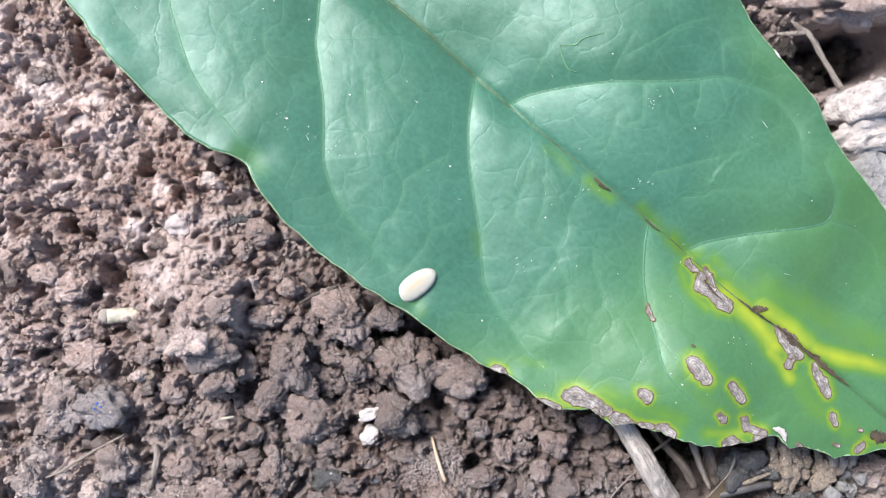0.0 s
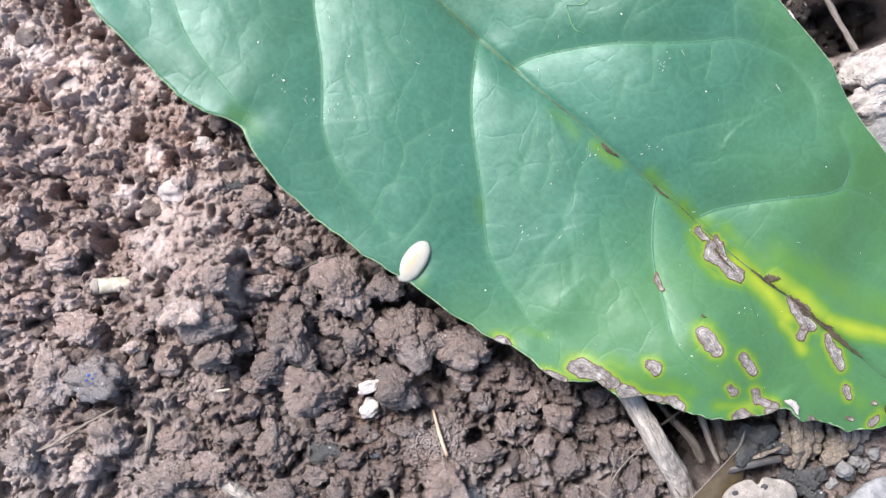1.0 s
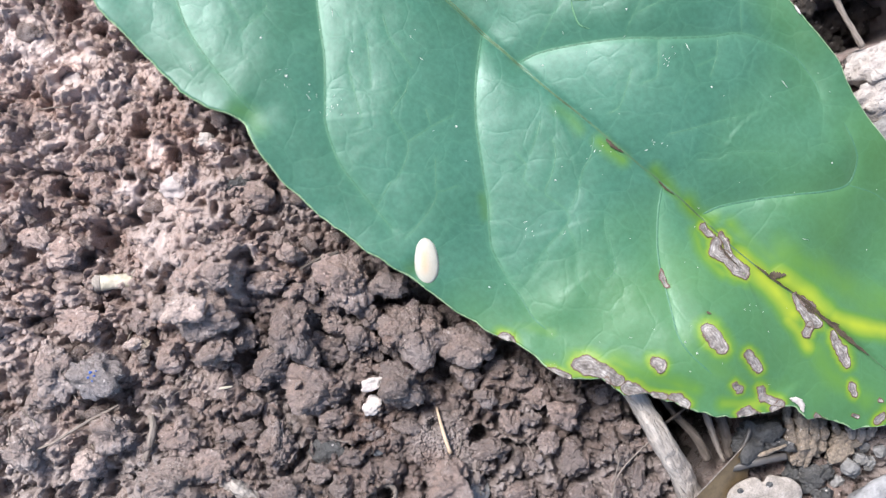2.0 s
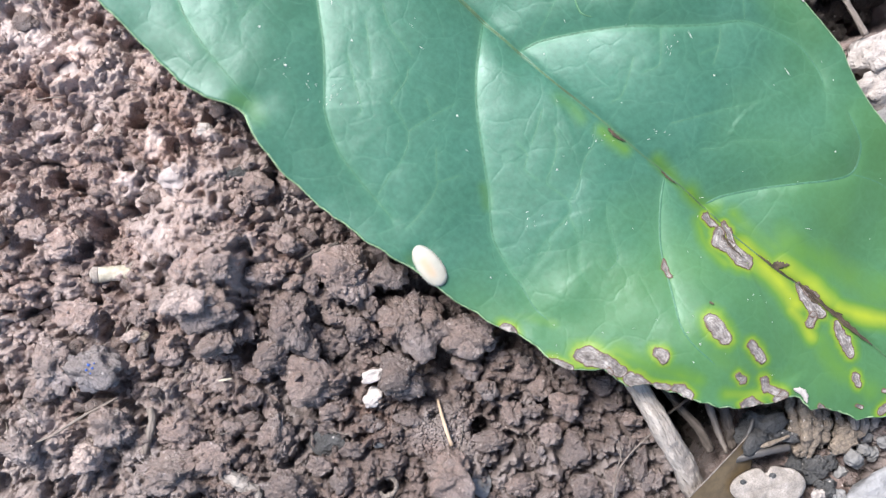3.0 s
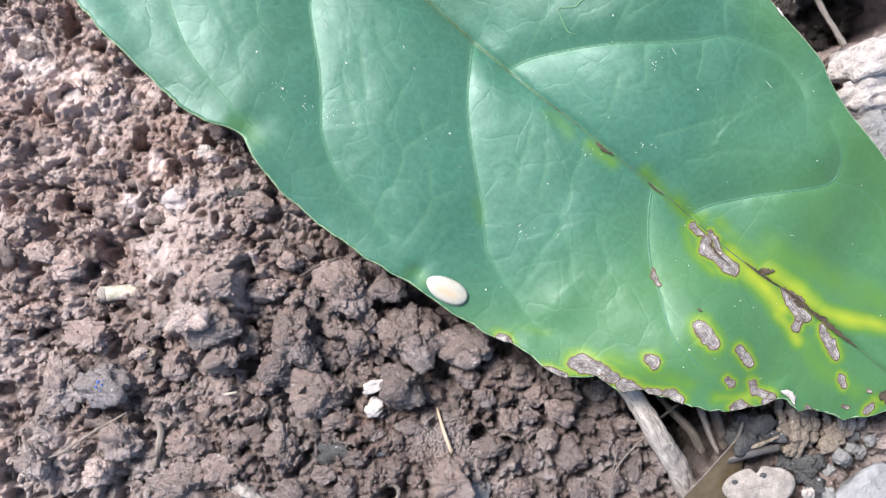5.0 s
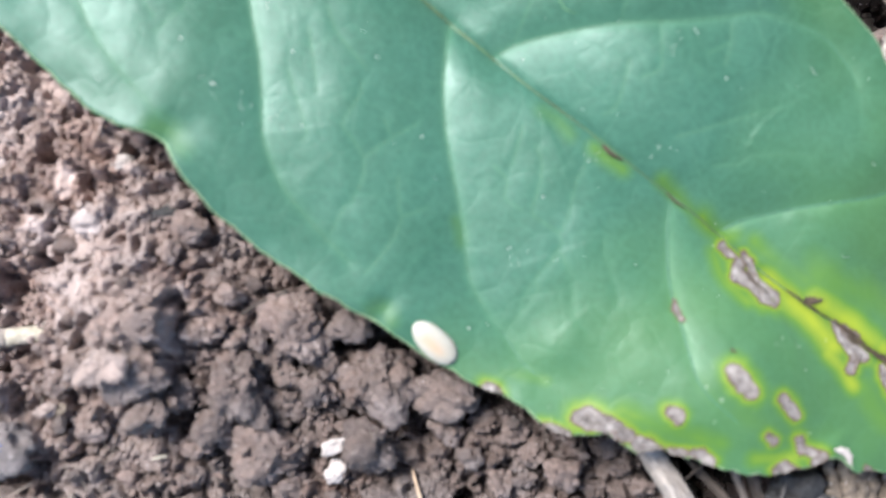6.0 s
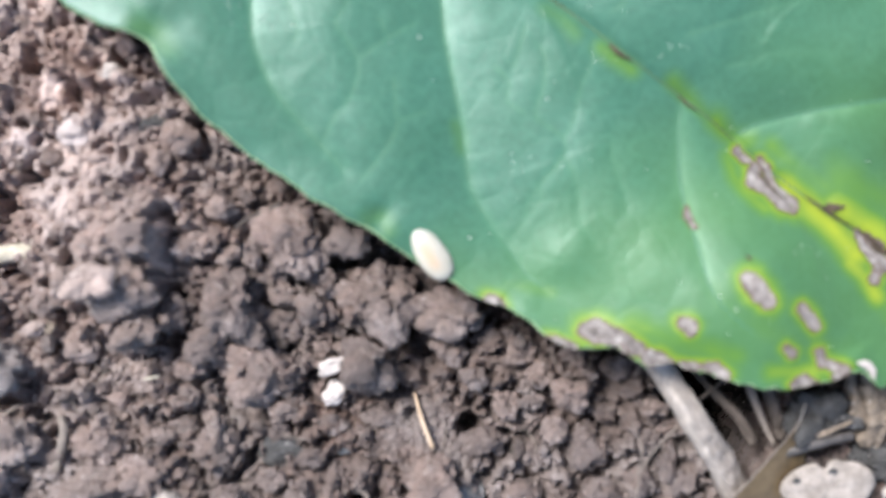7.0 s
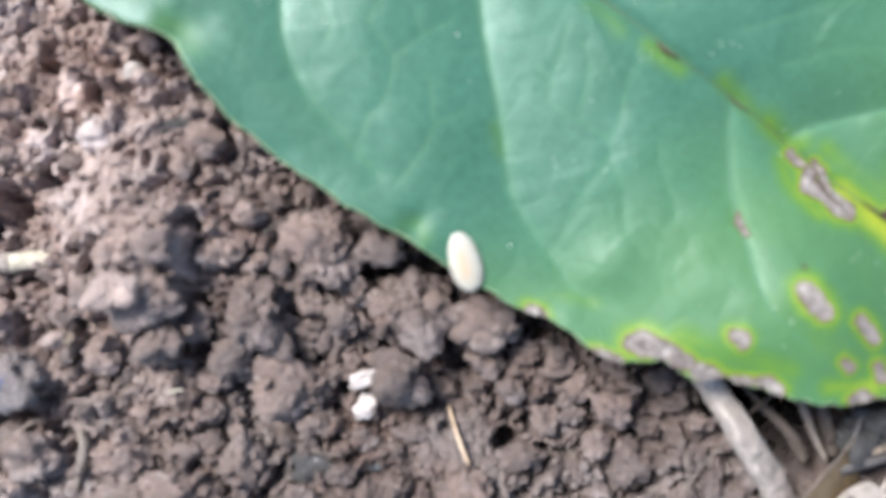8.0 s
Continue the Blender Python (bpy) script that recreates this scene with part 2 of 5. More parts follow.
DARK_TWIG = plain("dark_twig_wood", (0.035, 0.032, 0.03), (0.12, 0.11, 0.106), 350, 0.45, 0.0002, 0.5, (1, 1, 0.15))
ROOT = plain("dry_root", (0.13, 0.105, 0.09), (0.36, 0.31, 0.27), 500, 0.75, 0.0006, 0.3, (1, 1, 0.2))
STRAW = plain("straw", (0.42, 0.30, 0.20), (0.60, 0.47, 0.35), 500, 0.5, 0.0001, 0.4, (1, 1, 0.1))
HUSK = plain("pale_husk", (0.18, 0.155, 0.132), (0.40, 0.355, 0.32), 700, 0.7, 0.0001)
STEM_BIT = plain("pale_stem", (0.33, 0.305, 0.225), (0.56, 0.50, 0.42), 300, 0.6, 0.0002, 0.4, (1, 1, 0.2))
BROWN_LEAF = plain("dead_leaf", (0.085, 0.058, 0.030), (0.17, 0.122, 0.066), 160, 0.45, 0.0001, 0.5)


def leaf_material():
    m, nt, bsdf = nodes_of("leaf_green")
    co = place(nt)
    halo, veins = attribute(nt, "halo"), attribute(nt, "veins")
    green = ramp(nt, noise_node(nt, co, 60, 4, 0.55), [(0.3, (0.028, 0.099, 0.055)), (0.7, (0.044, 0.137, 0.090))])
    fine = ramp(nt, noise_node(nt, co, 1500, 4, 0.6), [(0.35, (0.86, 0.88, 0.86)), (0.65, (1.12, 1.1, 1.1))])
    green = mix(nt, 1.0, green, fine, "MULTIPLY")
    green = mix(nt, math_node(nt, "MULTIPLY", veins, 0.45), green, (0.095, 0.24, 0.13))
    wob = nt.nodes.new("ShaderNodeVectorMath")
    wob.operation = "MULTIPLY_ADD"
    wn = nt.nodes.new("ShaderNodeTexNoise")
    wn.inputs["Scale"].default_value = 220
    link(nt, co, wn.inputs["Vector"])
    link(nt, wn.outputs["Color"], wob.inputs[0])
    wob.inputs[1].default_value = (0.003, 0.003, 0.003)
    link(nt, co, wob.inputs[2])
    mesh_lines = nt.nodes.new("ShaderNodeTexVoronoi")
    mesh_lines.feature = "DISTANCE_TO_EDGE"
    mesh_lines.inputs["Scale"].default_value = 185
    link(nt, wob.outputs[0], mesh_lines.inputs["Vector"])
    lines = ramp(nt, mesh_lines.outputs["Distance"], [(0.0, (1, 1, 1)), (0.03, (0, 0, 0))])
    green = mix(nt, math_node(nt, "MULTIPLY", lines, 0.16), green, (0.085, 0.22, 0.135))
    fresh = mix(nt, ramp(nt, halo, [(0.05, (0, 0, 0)), (0.45, (1, 1, 1))]), green, (0.074, 0.172, 0.019))
    yellow = mix(nt, ramp(nt, halo, [(0.42, (0, 0, 0)), (1.0, (1, 1, 1))]), fresh, (0.29, 0.335, 0.012))
    link(nt, yellow, bsdf.inputs["Base Color"])
    gloss = ramp(nt, noise_node(nt, co, 180, 5, 0.6), [(0.35, (0.41,) * 3), (0.65, (0.52,) * 3)])
    link(nt, gloss, bsdf.inputs["Roughness"])
    bsdf.inputs["Specular IOR Level"].default_value = 0.5
    bsdf.inputs["Specular Tint"].default_value = (0.84, 1.0, 1.0, 1)
    bsdf.inputs["Sheen Weight"].default_value, bsdf.inputs["Sheen Roughness"].default_value = 0.04, 0.6
    net = nt.nodes.new("ShaderNodeTexVoronoi")
    net.feature = "DISTANCE_TO_EDGE"
    net.inputs["Scale"].default_value = 260
    link(nt, co, net.inputs["Vector"])
    net2 = nt.nodes.new("ShaderNodeTexVoronoi")
    net2.feature = "DISTANCE_TO_EDGE"
    net2.inputs["Scale"].default_value = 900
    link(nt, co, net2.inputs["Vector"])
    bump(nt, bsdf, [(ramp(nt, mesh_lines.outputs["Distance"], [(0.0, (0, 0, 0)), (0.05, (0.55, 0.55, 0.55)), (0.22, (1, 1, 1))]), 0.000024), (ramp(nt, net.outputs["Distance"], [(0.0, (0, 0, 0)), (0.12, (1, 1, 1))]), 0.000007),
                    (ramp(nt, net2.outputs["Distance"], [(0.0, (0, 0, 0)), (0.2, (1, 1, 1))]), 0.000005),
                    (noise_node(nt, co, 700, 6, 0.65), 0.000012), (noise_node(nt, co, 140, 3, 0.5), 0.00006)])
    return m


LEAF = leaf_material()
VEIN = plain("vein_green", (0.046, 0.14, 0.08), (0.068, 0.18, 0.105), 400, 0.5, 0.0001)
RIB = plain("midrib_green", (0.05, 0.075, 0.035), (0.075, 0.17, 0.085), 180, 0.5, 0.0001)
SCAR = plain("scar_green", (0.07, 0.19, 0.09), (0.13, 0.27, 0.15), 400, 0.5, 0.0001)
MARGIN = plain("leaf_margin", (0.16, 0.30, 0.14), (0.34, 0.44, 0.26), 300, 0.5, 0.0001)


def spot_material():
    m, nt, bsdf = nodes_of("dead_leaf_tissue")
    co, deep = place(nt), attribute(nt, "deep")
    grey = ramp(nt, noise_node(nt, co, 900, 6, 0.65), [(0.32, (0.10, 0.085, 0.075)), (0.48, (0.225, 0.202, 0.188)), (0.68, (0.40, 0.375, 0.355))])
    wavy = math_node(nt, "ADD", math_node(nt, "MULTIPLY", deep, 160.0), math_node(nt, "MULTIPLY", noise_node(nt, co, 500, 4, 0.6), 9.0))
    rings = ramp(nt, math_node(nt, "SINE", wavy), [(0.0, (0.5, 0.46, 0.44)), (0.35, (1, 1, 1))])
    grey = mix(nt, 0.6, grey, rings, "MULTIPLY")
    col = mix(nt, ramp(nt, deep, [(0.006, (1, 1, 1)), (0.028, (0, 0, 0))]), grey, (0.10, 0.060, 0.042))
    link(nt, col, bsdf.inputs["Base Color"])
    bsdf.inputs["Roughness"].default_value = 0.75
    bump(nt, bsdf, [(noise_node(nt, co, 1100, 6, 0.65), 0.0003)])
    return m


SPOT = spot_material()
CRACK = plain("dark_crack", (0.022, 0.017, 0.011), (0.10, 0.07, 0.045), 900, 0.7, 0.0001)


def larva_material(name, a, b, gut, sss):
    m, nt, bsdf = nodes_of(name)
    co = place(nt)
    col = ramp(nt, noise_node(nt, co, 700, 4, 0.5), [(0.3, a), (0.7, b)])
    col = mix(nt, math_node(nt, "MULTIPLY", attribute(nt, "gut"), 0.8), col, gut)
    link(nt, col, bsdf.inputs["Base Color"])
    bsdf.inputs["Roughness"].default_value = 0.45
    bsdf.inputs["Subsurface Weight"].default_value = sss
    bsdf.inputs["Subsurface Scale"].default_value = 0.0006
    bsdf.inputs["Subsurface Radius"].default_value = (1.0, 0.8, 0.6)
    bump(nt, bsdf, [(noise_node(nt, co, 2500, 4, 0.6), 0.00004)])
    return m


GRUB = larva_material("larva_skin", (0.36, 0.345, 0.29), (0.42, 0.405, 0.35), (0.47, 0.33, 0.21), 0.35)
SPECK = plain("dust", (0.42, 0.5, 0.42), (0.7, 0.72, 0.66), 900, 0.4)

# ---- the leaf's plan, in centimetres along the midrib (u, base to tip) and across it (w) ----
LEAF_AT = at(-0.17, 3.556, 0.0, 0, 0, -39.91)
BASE_U, TIP_U = -9.0, 11.0
LOWER = [(-9, 0.08), (-8, 0.9), (-6.5, 1.7), (-5, 2.3), (-4, 2.6), (-3.21, 2.77), (-2.37, 2.95), (-1.65, 3.04), (-0.9, 3.1), (-0.49, 3.06), (-0.04, 2.91), (0.25, 3.02), (0.81, 3.15), (1.4, 3.19), (2.15, 3.15), (2.69, 3.09), (3.06, 3.04), (3.61, 3.01), (4.2, 2.92), (4.42, 2.83), (4.72, 2.81), (4.92, 2.82), (5.16, 2.77), (5.45, 2.57), (5.57, 2.48), (5.78, 2.46), (5.99, 2.36), (6.3, 2.17), (6.6, 2.08), (6.89, 1.94), (7.11, 1.8), (7.29, 1.62), (7.43, 1.45), (7.52, 1.27), (7.6, 1.19), (7.72, 1.2), (7.95, 1.13), (8.26, 0.97), (8.56, 0.82), (8.71, 0.7), (8.87, 0.52), (9.06, 0.31), (9.7, 0.28), (10.5, 0.2), (11, 0.03)]
UPPER = [(-9, 0.08), (-8, 0.9), (-6.5, 1.75), (-5, 2.4), (-3.52, 2.9), (-1.98, 3.13), (-0.49, 3.24), (1, 3.25), (2.5, 3.11), (3.56, 2.98), (4.0, 2.84), (4.46, 2.75), (4.8, 2.7), (5.26, 2.62), (5.47, 2.53), (5.8, 2.4), (6.18, 2.31), (6.94, 2.2), (7.99, 1.89), (9.2, 1.4), (10.2, 0.8), (11, 0.03)]


def half_width(table, u):
    s = spline(table, 900)
    return np.interp(u, s[:, 0], s[:, 1])


# side veins: first the lower half (w below zero), then the upper half
VEINS = [
    [(-3.08, -0.05), (-2.79, -0.89), (-2.45, -1.55), (-2.18, -1.9), (-1.93, -2.09), (-1.46, -2.38), (-1.2, -2.5), (-0.77, -2.62), (-0.54, -2.66), (-0.21, -2.72), (0.04, -2.74)],
    [(-1.06, -0.03), (-0.73, -0.58), (-0.5, -0.91), (-0.37, -1.09), (-0.07, -1.37), (0.23, -1.64), (0.62, -2.09), (0.76, -2.25), (1.1, -2.47), (1.36, -2.57), (1.85, -2.67), (2.29, -2.74)],
    [(1.54, -0.03), (1.7, -0.31), (1.92, -0.64), (2.22, -0.99), (2.57, -1.31), (2.98, -1.67), (3.24, -1.94), (3.45, -2.12), (3.77, -2.25), (4.08, -2.34), (4.39, -2.45), (4.63, -2.46)],
    [(4.61, -0.06), (4.77, -0.36), (5.05, -0.73), (5.29, -0.97), (5.45, -1.09), (5.68, -1.28), (5.91, -1.46), (6.15, -1.54), (6.54, -1.56)],
    [(2.15, 0.0), (2.27, 0.25), (2.58, 0.62), (2.99, 1.03), (3.41, 1.38), (3.8, 1.75), (4.09, 2.06), (4.51, 2.24), (4.86, 2.31), (5.24, 2.23), (5.42, 2.13)],
    [(5.26, 0.02), (5.37, 0.24), (5.65, 0.59), (6.01, 0.98), (6.29, 1.27), (6.46, 1.54), (6.34, 1.83), (6.12, 1.97), (5.88, 2.07)],
    [(-1.35, 0.04), (-0.93, 0.73), (-0.21, 1.52), (0.6, 2.2), (1.5, 2.69)],
    [(-5.33, -0.04), (-4.99, -0.68), (-4.33, -1.49), (-3.4, -2.2)],
    [(-4.5, 0.04), (-4.06, 0.73), (-3.31, 1.61), (-2.3, 2.4)],
]
# finer veins that join them
BRANCHES_NEAR_BASE = [
    [(0.41, -1.03), (0.67, -1.28), (0.92, -1.54)],
    [(0.43, -0.73), (0.68, -0.89), (0.97, -0.96), (1.15, -1.0)],
    [(1.21, -1.14), (1.29, -1.32), (1.32, -1.62), (1.51, -1.69), (1.72, -1.77), (1.85, -1.96), (1.92, -2.27)],
    [(1.72, -1.77), (1.82, -1.42), (1.94, -1.12)],
    [(1.63, -1.3), (1.79, -1.4)],
    [(0.52, -1.52), (0.87, -1.77), (1.08, -1.92), (1.11, -2.03)],
    [(2.84, -0.44), (2.92, -0.62), (3.02, -0.87)],
    [(2.85, -0.97), (3.07, -1.01), (3.16, -1.17), (3.39, -1.17)],
    [(3.09, -0.52), (3.27, -0.66), (3.41, -0.92), (3.49, -1.13), (3.84, -1.12), (3.96, -1.26), (3.95, -1.69), (4.02, -2.0)],
    [(3.49, -0.13), (3.62, -0.36), (3.67, -0.6), (3.8, -0.87), (3.86, -1.12)],
]
BRANCHES_NEAR_TIP = [
    [(3.96, -1.26), (4.21, -1.38), (4.4, -1.59)],
    [(4.26, -0.86), (4.41, -1.02), (4.78, -1.28)],
    [(1.88, -2.3), (1.94, -2.64)],
    [(2.12, -1.7), (2.27, -1.87), (2.41, -2.0), (2.57, -1.77)],
    [(2.41, -2.0), (2.48, -2.19), (2.5, -2.51), (2.48, -2.73)],
    [(3.99, -1.27), (3.95, -1.65), (4.05, -1.76), (4.06, -2.3)],
    [(3.99, -1.27), (4.29, -1.46), (4.48, -1.69), (4.77, -1.8)],
    [(4.47, -1.01), (4.79, -1.29), (4.77, -1.5), (4.61, -1.49)],
    [(-1.42, -1.66), (-1.16, -1.85), (-0.87, -1.95)],
    [(-1.0, -1.4), (-0.83, -1.56), (-0.72, -1.65), (-0.77, -2.07)],
    [(-1.61, -1.73), (-1.32, -1.78)],
]
BRANCHES_UPPER_HALF = [
    [(2.99, 1.04), (2.91, 1.18), (2.85, 1.41), (2.79, 1.71)],
    [(2.2, 0.26), (2.08, 0.72), (2.05, 0.93), (1.86, 0.97)],
    [(2.05, 0.93), (2.07, 1.18), (2.18, 1.41), (2.22, 1.53), (1.97, 1.53)],
    [(3.32, 1.29), (3.51, 1.05), (3.61, 0.89), (3.51, 0.71)],
    [(3.91, 1.8), (4.04, 1.6), (4.13, 1.37)],
    [(4.04, 1.6), (3.92, 1.35)],
    [(4.09, 2.08), (3.81, 2.4), (4.0, 2.68)],
    [(3.3, 0.78), (3.49, 0.35), (3.45, 0.18)],
    [(4.21, 0.46), (4.39, 0.71), (4.66, 1.09), (4.89, 1.4)],
    [(5.49, 1.18), (5.39, 1.17), (4.99, 0.83), (4.93, 0.67), (4.72, 0.47)],
    [(1.39, 1.06), (1.42, 0.85), (1.4, 0.7)],
    [(2.9, 1.36), (3.06, 1.74), (3.21, 2.17), (3.43, 2.51)],
    [(6.47, 1.53), (6.88, 1.71), (7.25, 1.71), (7.46, 1.58)],
]
BRANCHES = BRANCHES_NEAR_BASE + BRANCHES_NEAR_TIP + BRANCHES_UPPER_HALF
# dead spots: each a chain of (u, w, half-width), by the midrib, on the blade and along the edge
SPOTS_BY_RIB = [
    [(5.37, -0.11, 0.064), (5.45, -0.14, 0.057), (5.53, -0.13, 0.043)],
    [(5.61, -0.17, 0.078), (5.68, -0.29, 0.085), (5.83, -0.24, 0.092), (6.02, -0.27, 0.114), (6.12, -0.24, 0.092)],
    [(5.61, -0.04, 0.05), (5.74, -0.09, 0.057), (5.83, -0.18, 0.057)],
    [(6.85, -0.04, 0.05), (6.95, -0.09, 0.071), (7.09, -0.12, 0.085), (7.21, -0.16, 0.092), (7.33, -0.11, 0.057)],
    [(7.24, -0.23, 0.064), (7.25, -0.34, 0.071)],
    [(6.96, 0, 0.05), (7.12, -0.01, 0.05)],
    [(7.54, -0.08, 0.043), (7.62, -0.16, 0.064), (7.78, -0.21, 0.099), (7.9, -0.28, 0.078)],
]
SPOTS_ON_BLADE = [
    [(6.16, -1.17, 0.107), (6.26, -1.19, 0.114), (6.41, -1.22, 0.092)],
    [(6.74, -1.07, 0.064), (6.86, -1.09, 0.071), (6.98, -1.13, 0.057)],
    [(5.89, -1.91, 0.064), (5.96, -1.89, 0.085), (6.01, -1.94, 0.043)],
    [(6.86, -1.48, 0.043), (6.94, -1.47, 0.057)],
    [(7.18, -1.31, 0.071), (7.25, -1.36, 0.071), (7.39, -1.32, 0.064), (7.49, -1.27, 0.057)],
    [(7.49, -1.27, 0.057), (7.46, -1.39, 0.057)],
    [(7.18, -1.7, 0.071), (7.23, -1.61, 0.064), (7.35, -1.59, 0.057)],
    [(8.15, -0.48, 0.057), (8.22, -0.53, 0.057)],
    [(8.39, -0.75, 0.028), (8.46, -0.74, 0.036)],
    [(7.99, -1.09, 0.043), (8.1, -1.07, 0.028)],
    [(8.71, -0.6, 0.057), (8.71, -0.51, 0.057)],
    [(8.55, -0.38, 0.028), (8.58, -0.37, 0.028)],
    [(5.25, -0.93, 0.021), (5.34, -1, 0.05), (5.42, -1.05, 0.043)],
]
SPOTS_ON_EDGE = [
    [(5.21, -2.54, 0.103), (5.3, -2.48, 0.132), (5.43, -2.42, 0.103), (5.6, -2.40, 0.103), (5.71, -2.37, 0.082)],
    [(5.59, -2.50, 0.068), (5.7, -2.52, 0.075)],
    [(5.86, -2.38, 0.089), (5.95, -2.34, 0.103), (6.04, -2.32, 0.082), (6.14, -2.28, 0.054), (6.21, -2.20, 0.046), (6.3, -2.15, 0.046)],
    [(6.36, -2.11, 0.046), (6.45, -2.06, 0.068), (6.54, -2.06, 0.075), (6.6, -2.11, 0.061)],
    [(4.95, -2.84, 0.046), (5.05, -2.80, 0.054), (5.19, -2.75, 0.061)],
    [(4.23, -2.91, 0.054), (4.3, -2.88, 0.075), (4.37, -2.88, 0.061)],
]
SPOTS = SPOTS_BY_RIB + SPOTS_ON_BLADE + SPOTS_ON_EDGE
# yellowed places and two fold tints: a line of (u, w), its reach and strength
YELLOW_AND_FOLDS = [
    ([(6.0, -0.10), (6.5, -0.15), (6.95, -0.24)], 0.22, 0.92),
    ([(6.95, -0.35), (7.15, -0.40), (7.36, -0.46)], 0.15, 0.80),
    ([(6.5, 0.02), (6.92, 0.07), (7.3, 0.06)], 0.23, 0.76),
    ([(7.45, 0.08), (7.78, 0.22), (8.1, 0.40), (8.6, 0.62)], 0.17, 0.86),
    ([(6.4, 0.3), (7.0, 0.45), (7.6, 0.55), (8.5, 0.85)], 0.45, 0.38),
    ([(5.62, 0.14), (5.95, 0.12), (6.3, 0.14)], 0.16, 0.42),
    ([(5.32, -0.24), (5.56, -0.42), (5.9, -0.44)], 0.14, 0.55),
    ([(7.5, -0.4), (7.9, -0.55), (8.4, -0.5)], 0.30, 0.40),
    ([(6.0, -1.5), (6.8, -1.4), (7.6, -1.0)], 0.50, 0.27),
    ([(5.5, -2.22), (6.0, -2.06), (6.5, -1.85)], 0.20, 0.50),
    ([(6.9, -1.75), (7.1, -1.6), (7.25, -1.48)], 0.16, 0.60),
    ([(8.7, -0.42), (8.85, -0.34), (8.98, -0.25)], 0.12, 0.70),
    ([(3.6, -0.16), (3.8, -0.16), (3.98, -0.14)], 0.10, 0.48),
    ([(4.4, 0.03), (4.65, 0.0), (4.85, -0.02)], 0.10, 0.40),
    ([(5.0, 0.0), (5.2, -0.04), (5.4, 0.03)], 0.16, 0.50),
    ([(4.3, -2.66), (4.5, -2.55), (4.7, -2.45)], 0.14, 0.34),
    ([(2.9, -0.18), (3.1, -0.16), (3.3, -0.2)], 0.12, 0.22),
    # the next two tint the blade greener for the shade of a fold
    ([(-0.15, -2.86), (0.02, -2.8), (0.18, -2.86)], 0.18, 0.20),
    ([(2.78, -3.0), (2.88, -2.9), (3.0, -2.97)], 0.14, 0.20),
    ([(2.9, -1.68), (3.0, -1.75), (3.1, -1.85)], 0.10, 0.17),
]


RIB_LINE = [(-9, 0), (-4, 0.0), (-0.03, 0.02), (1.08, 0.01), (1.64, -0.02), (2.2, -0.035), (2.66, -0.055), (3.15, -0.045), (3.81, -0.045), (4.24, -0.04), (4.69, -0.02), (5.3, -0.03), (5.84, -0.06), (6.24, -0.06), (6.52, -0.06), (6.84, -0.025), (7.12, -0.01), (7.38, -0.02), (7.67, 0.01), (8.02, 0.015), (8.8, 0), (11, 0)]


def leaf_height(u, w):
    """The height of the blade's upper face over the ground's level."""
    rib = np.abs(w - half_width(RIB_LINE, u))
    far = smooth(-0.05, 0.15, w) * smooth(5.5, 4.0, u)
    z = 0.74 + (0.26 + 0.10 * far) * (1 - np.exp(-rib / (0.7 + 0.6 * far))) - 0.42 * smooth(6.0, 7.6, u) * smooth(0.0, 0.9, w) - 0.035 * np.exp(-rib / 0.05) + 0.30 * np.exp(-((u - 6.4) ** 2 + (w + 1.3) ** 2) / 1.1) + 0.17 * np.exp(-((u + 0.4) ** 2 + (w + 2.8) ** 2) / 2.2)
    z = z - 0.12 * np.exp(-((u - 3.8) ** 2 + (w + 2.3) ** 2) / 1.6) + 0.03 * perlin(u * 0.35, w * 0.45, 5) + 0.02 * perlin(u * 0.9, w * 0.9, 6)
    z = z + 0.26 * np.exp(-((u - 3.25) ** 2 + (w - 1.1) ** 2) / 1.5) + 0.05 * np.exp(-((u - 4.6) ** 2 + (w + 2.05) ** 2) / 0.10)
    z = z - 0.012 * np.maximum(-u - 3, 0) ** 1.5
    edge = np.where(w < 0, half_width(LOWER, u), half_width(UPPER, u))
    z = z + 0.05 * smooth(0.45, 0.0, edge - np.abs(w)) * np.sin(u * 2.6 + 1.2)
    z = z - 0.075 * np.exp(-((u - 0.02) / 0.20) ** 2 - ((w + 2.82) / 0.24) ** 2)
    z = z - 0.06 * np.exp(-((u - 2.86) / 0.14) ** 2 - ((w + 2.92) / 0.22) ** 2)
    quilt = np.zeros(np.shape(u))
    for v in VEINS:
        d, t = along(u, w, v, 36)
        k = {-3.08: 0.5, 4.61: 0.45, 5.26: 0.8, -1.35: 1.0}.get(v[0][0], 1.0) * (1 - (0.45 if v[1][1] > 0 else 0.6) * t) * (0.65 + 0.35 * smooth(0.0, 0.25, t))
        z = z - 0.014 * k * np.exp(-d / 0.05)
        reach = 0.75
        if v[1][1] > 0:
            # the upper half's panels rise slowly from one vein and drop sooner to the next
            tip = smooth(-0.5, 0.5, u - np.interp(w, [p[1] for p in v[:5]], [p[0] for p in v[:5]]))
            reach = 0.50 + 0.40 * tip
        quilt = quilt + (k * np.exp(-d / reach)) ** 5
    z = z - 0.25 * quilt ** 0.2 - 0.34 * (1 - np.exp(-0.5 * (2.1 - u + np.sqrt((2.1 - u) ** 2 + 0.5)) / 1.5)) * smooth(-0.45, 0.35, w)
    for v in BRANCHES:
        d, t = along(u, w, v, 10)
        z = z - 0.006 * np.exp(-d / 0.06)
    return z + 0.014 * fbm(u * 1.2, w * 1.2, 3, 9, 0.45)


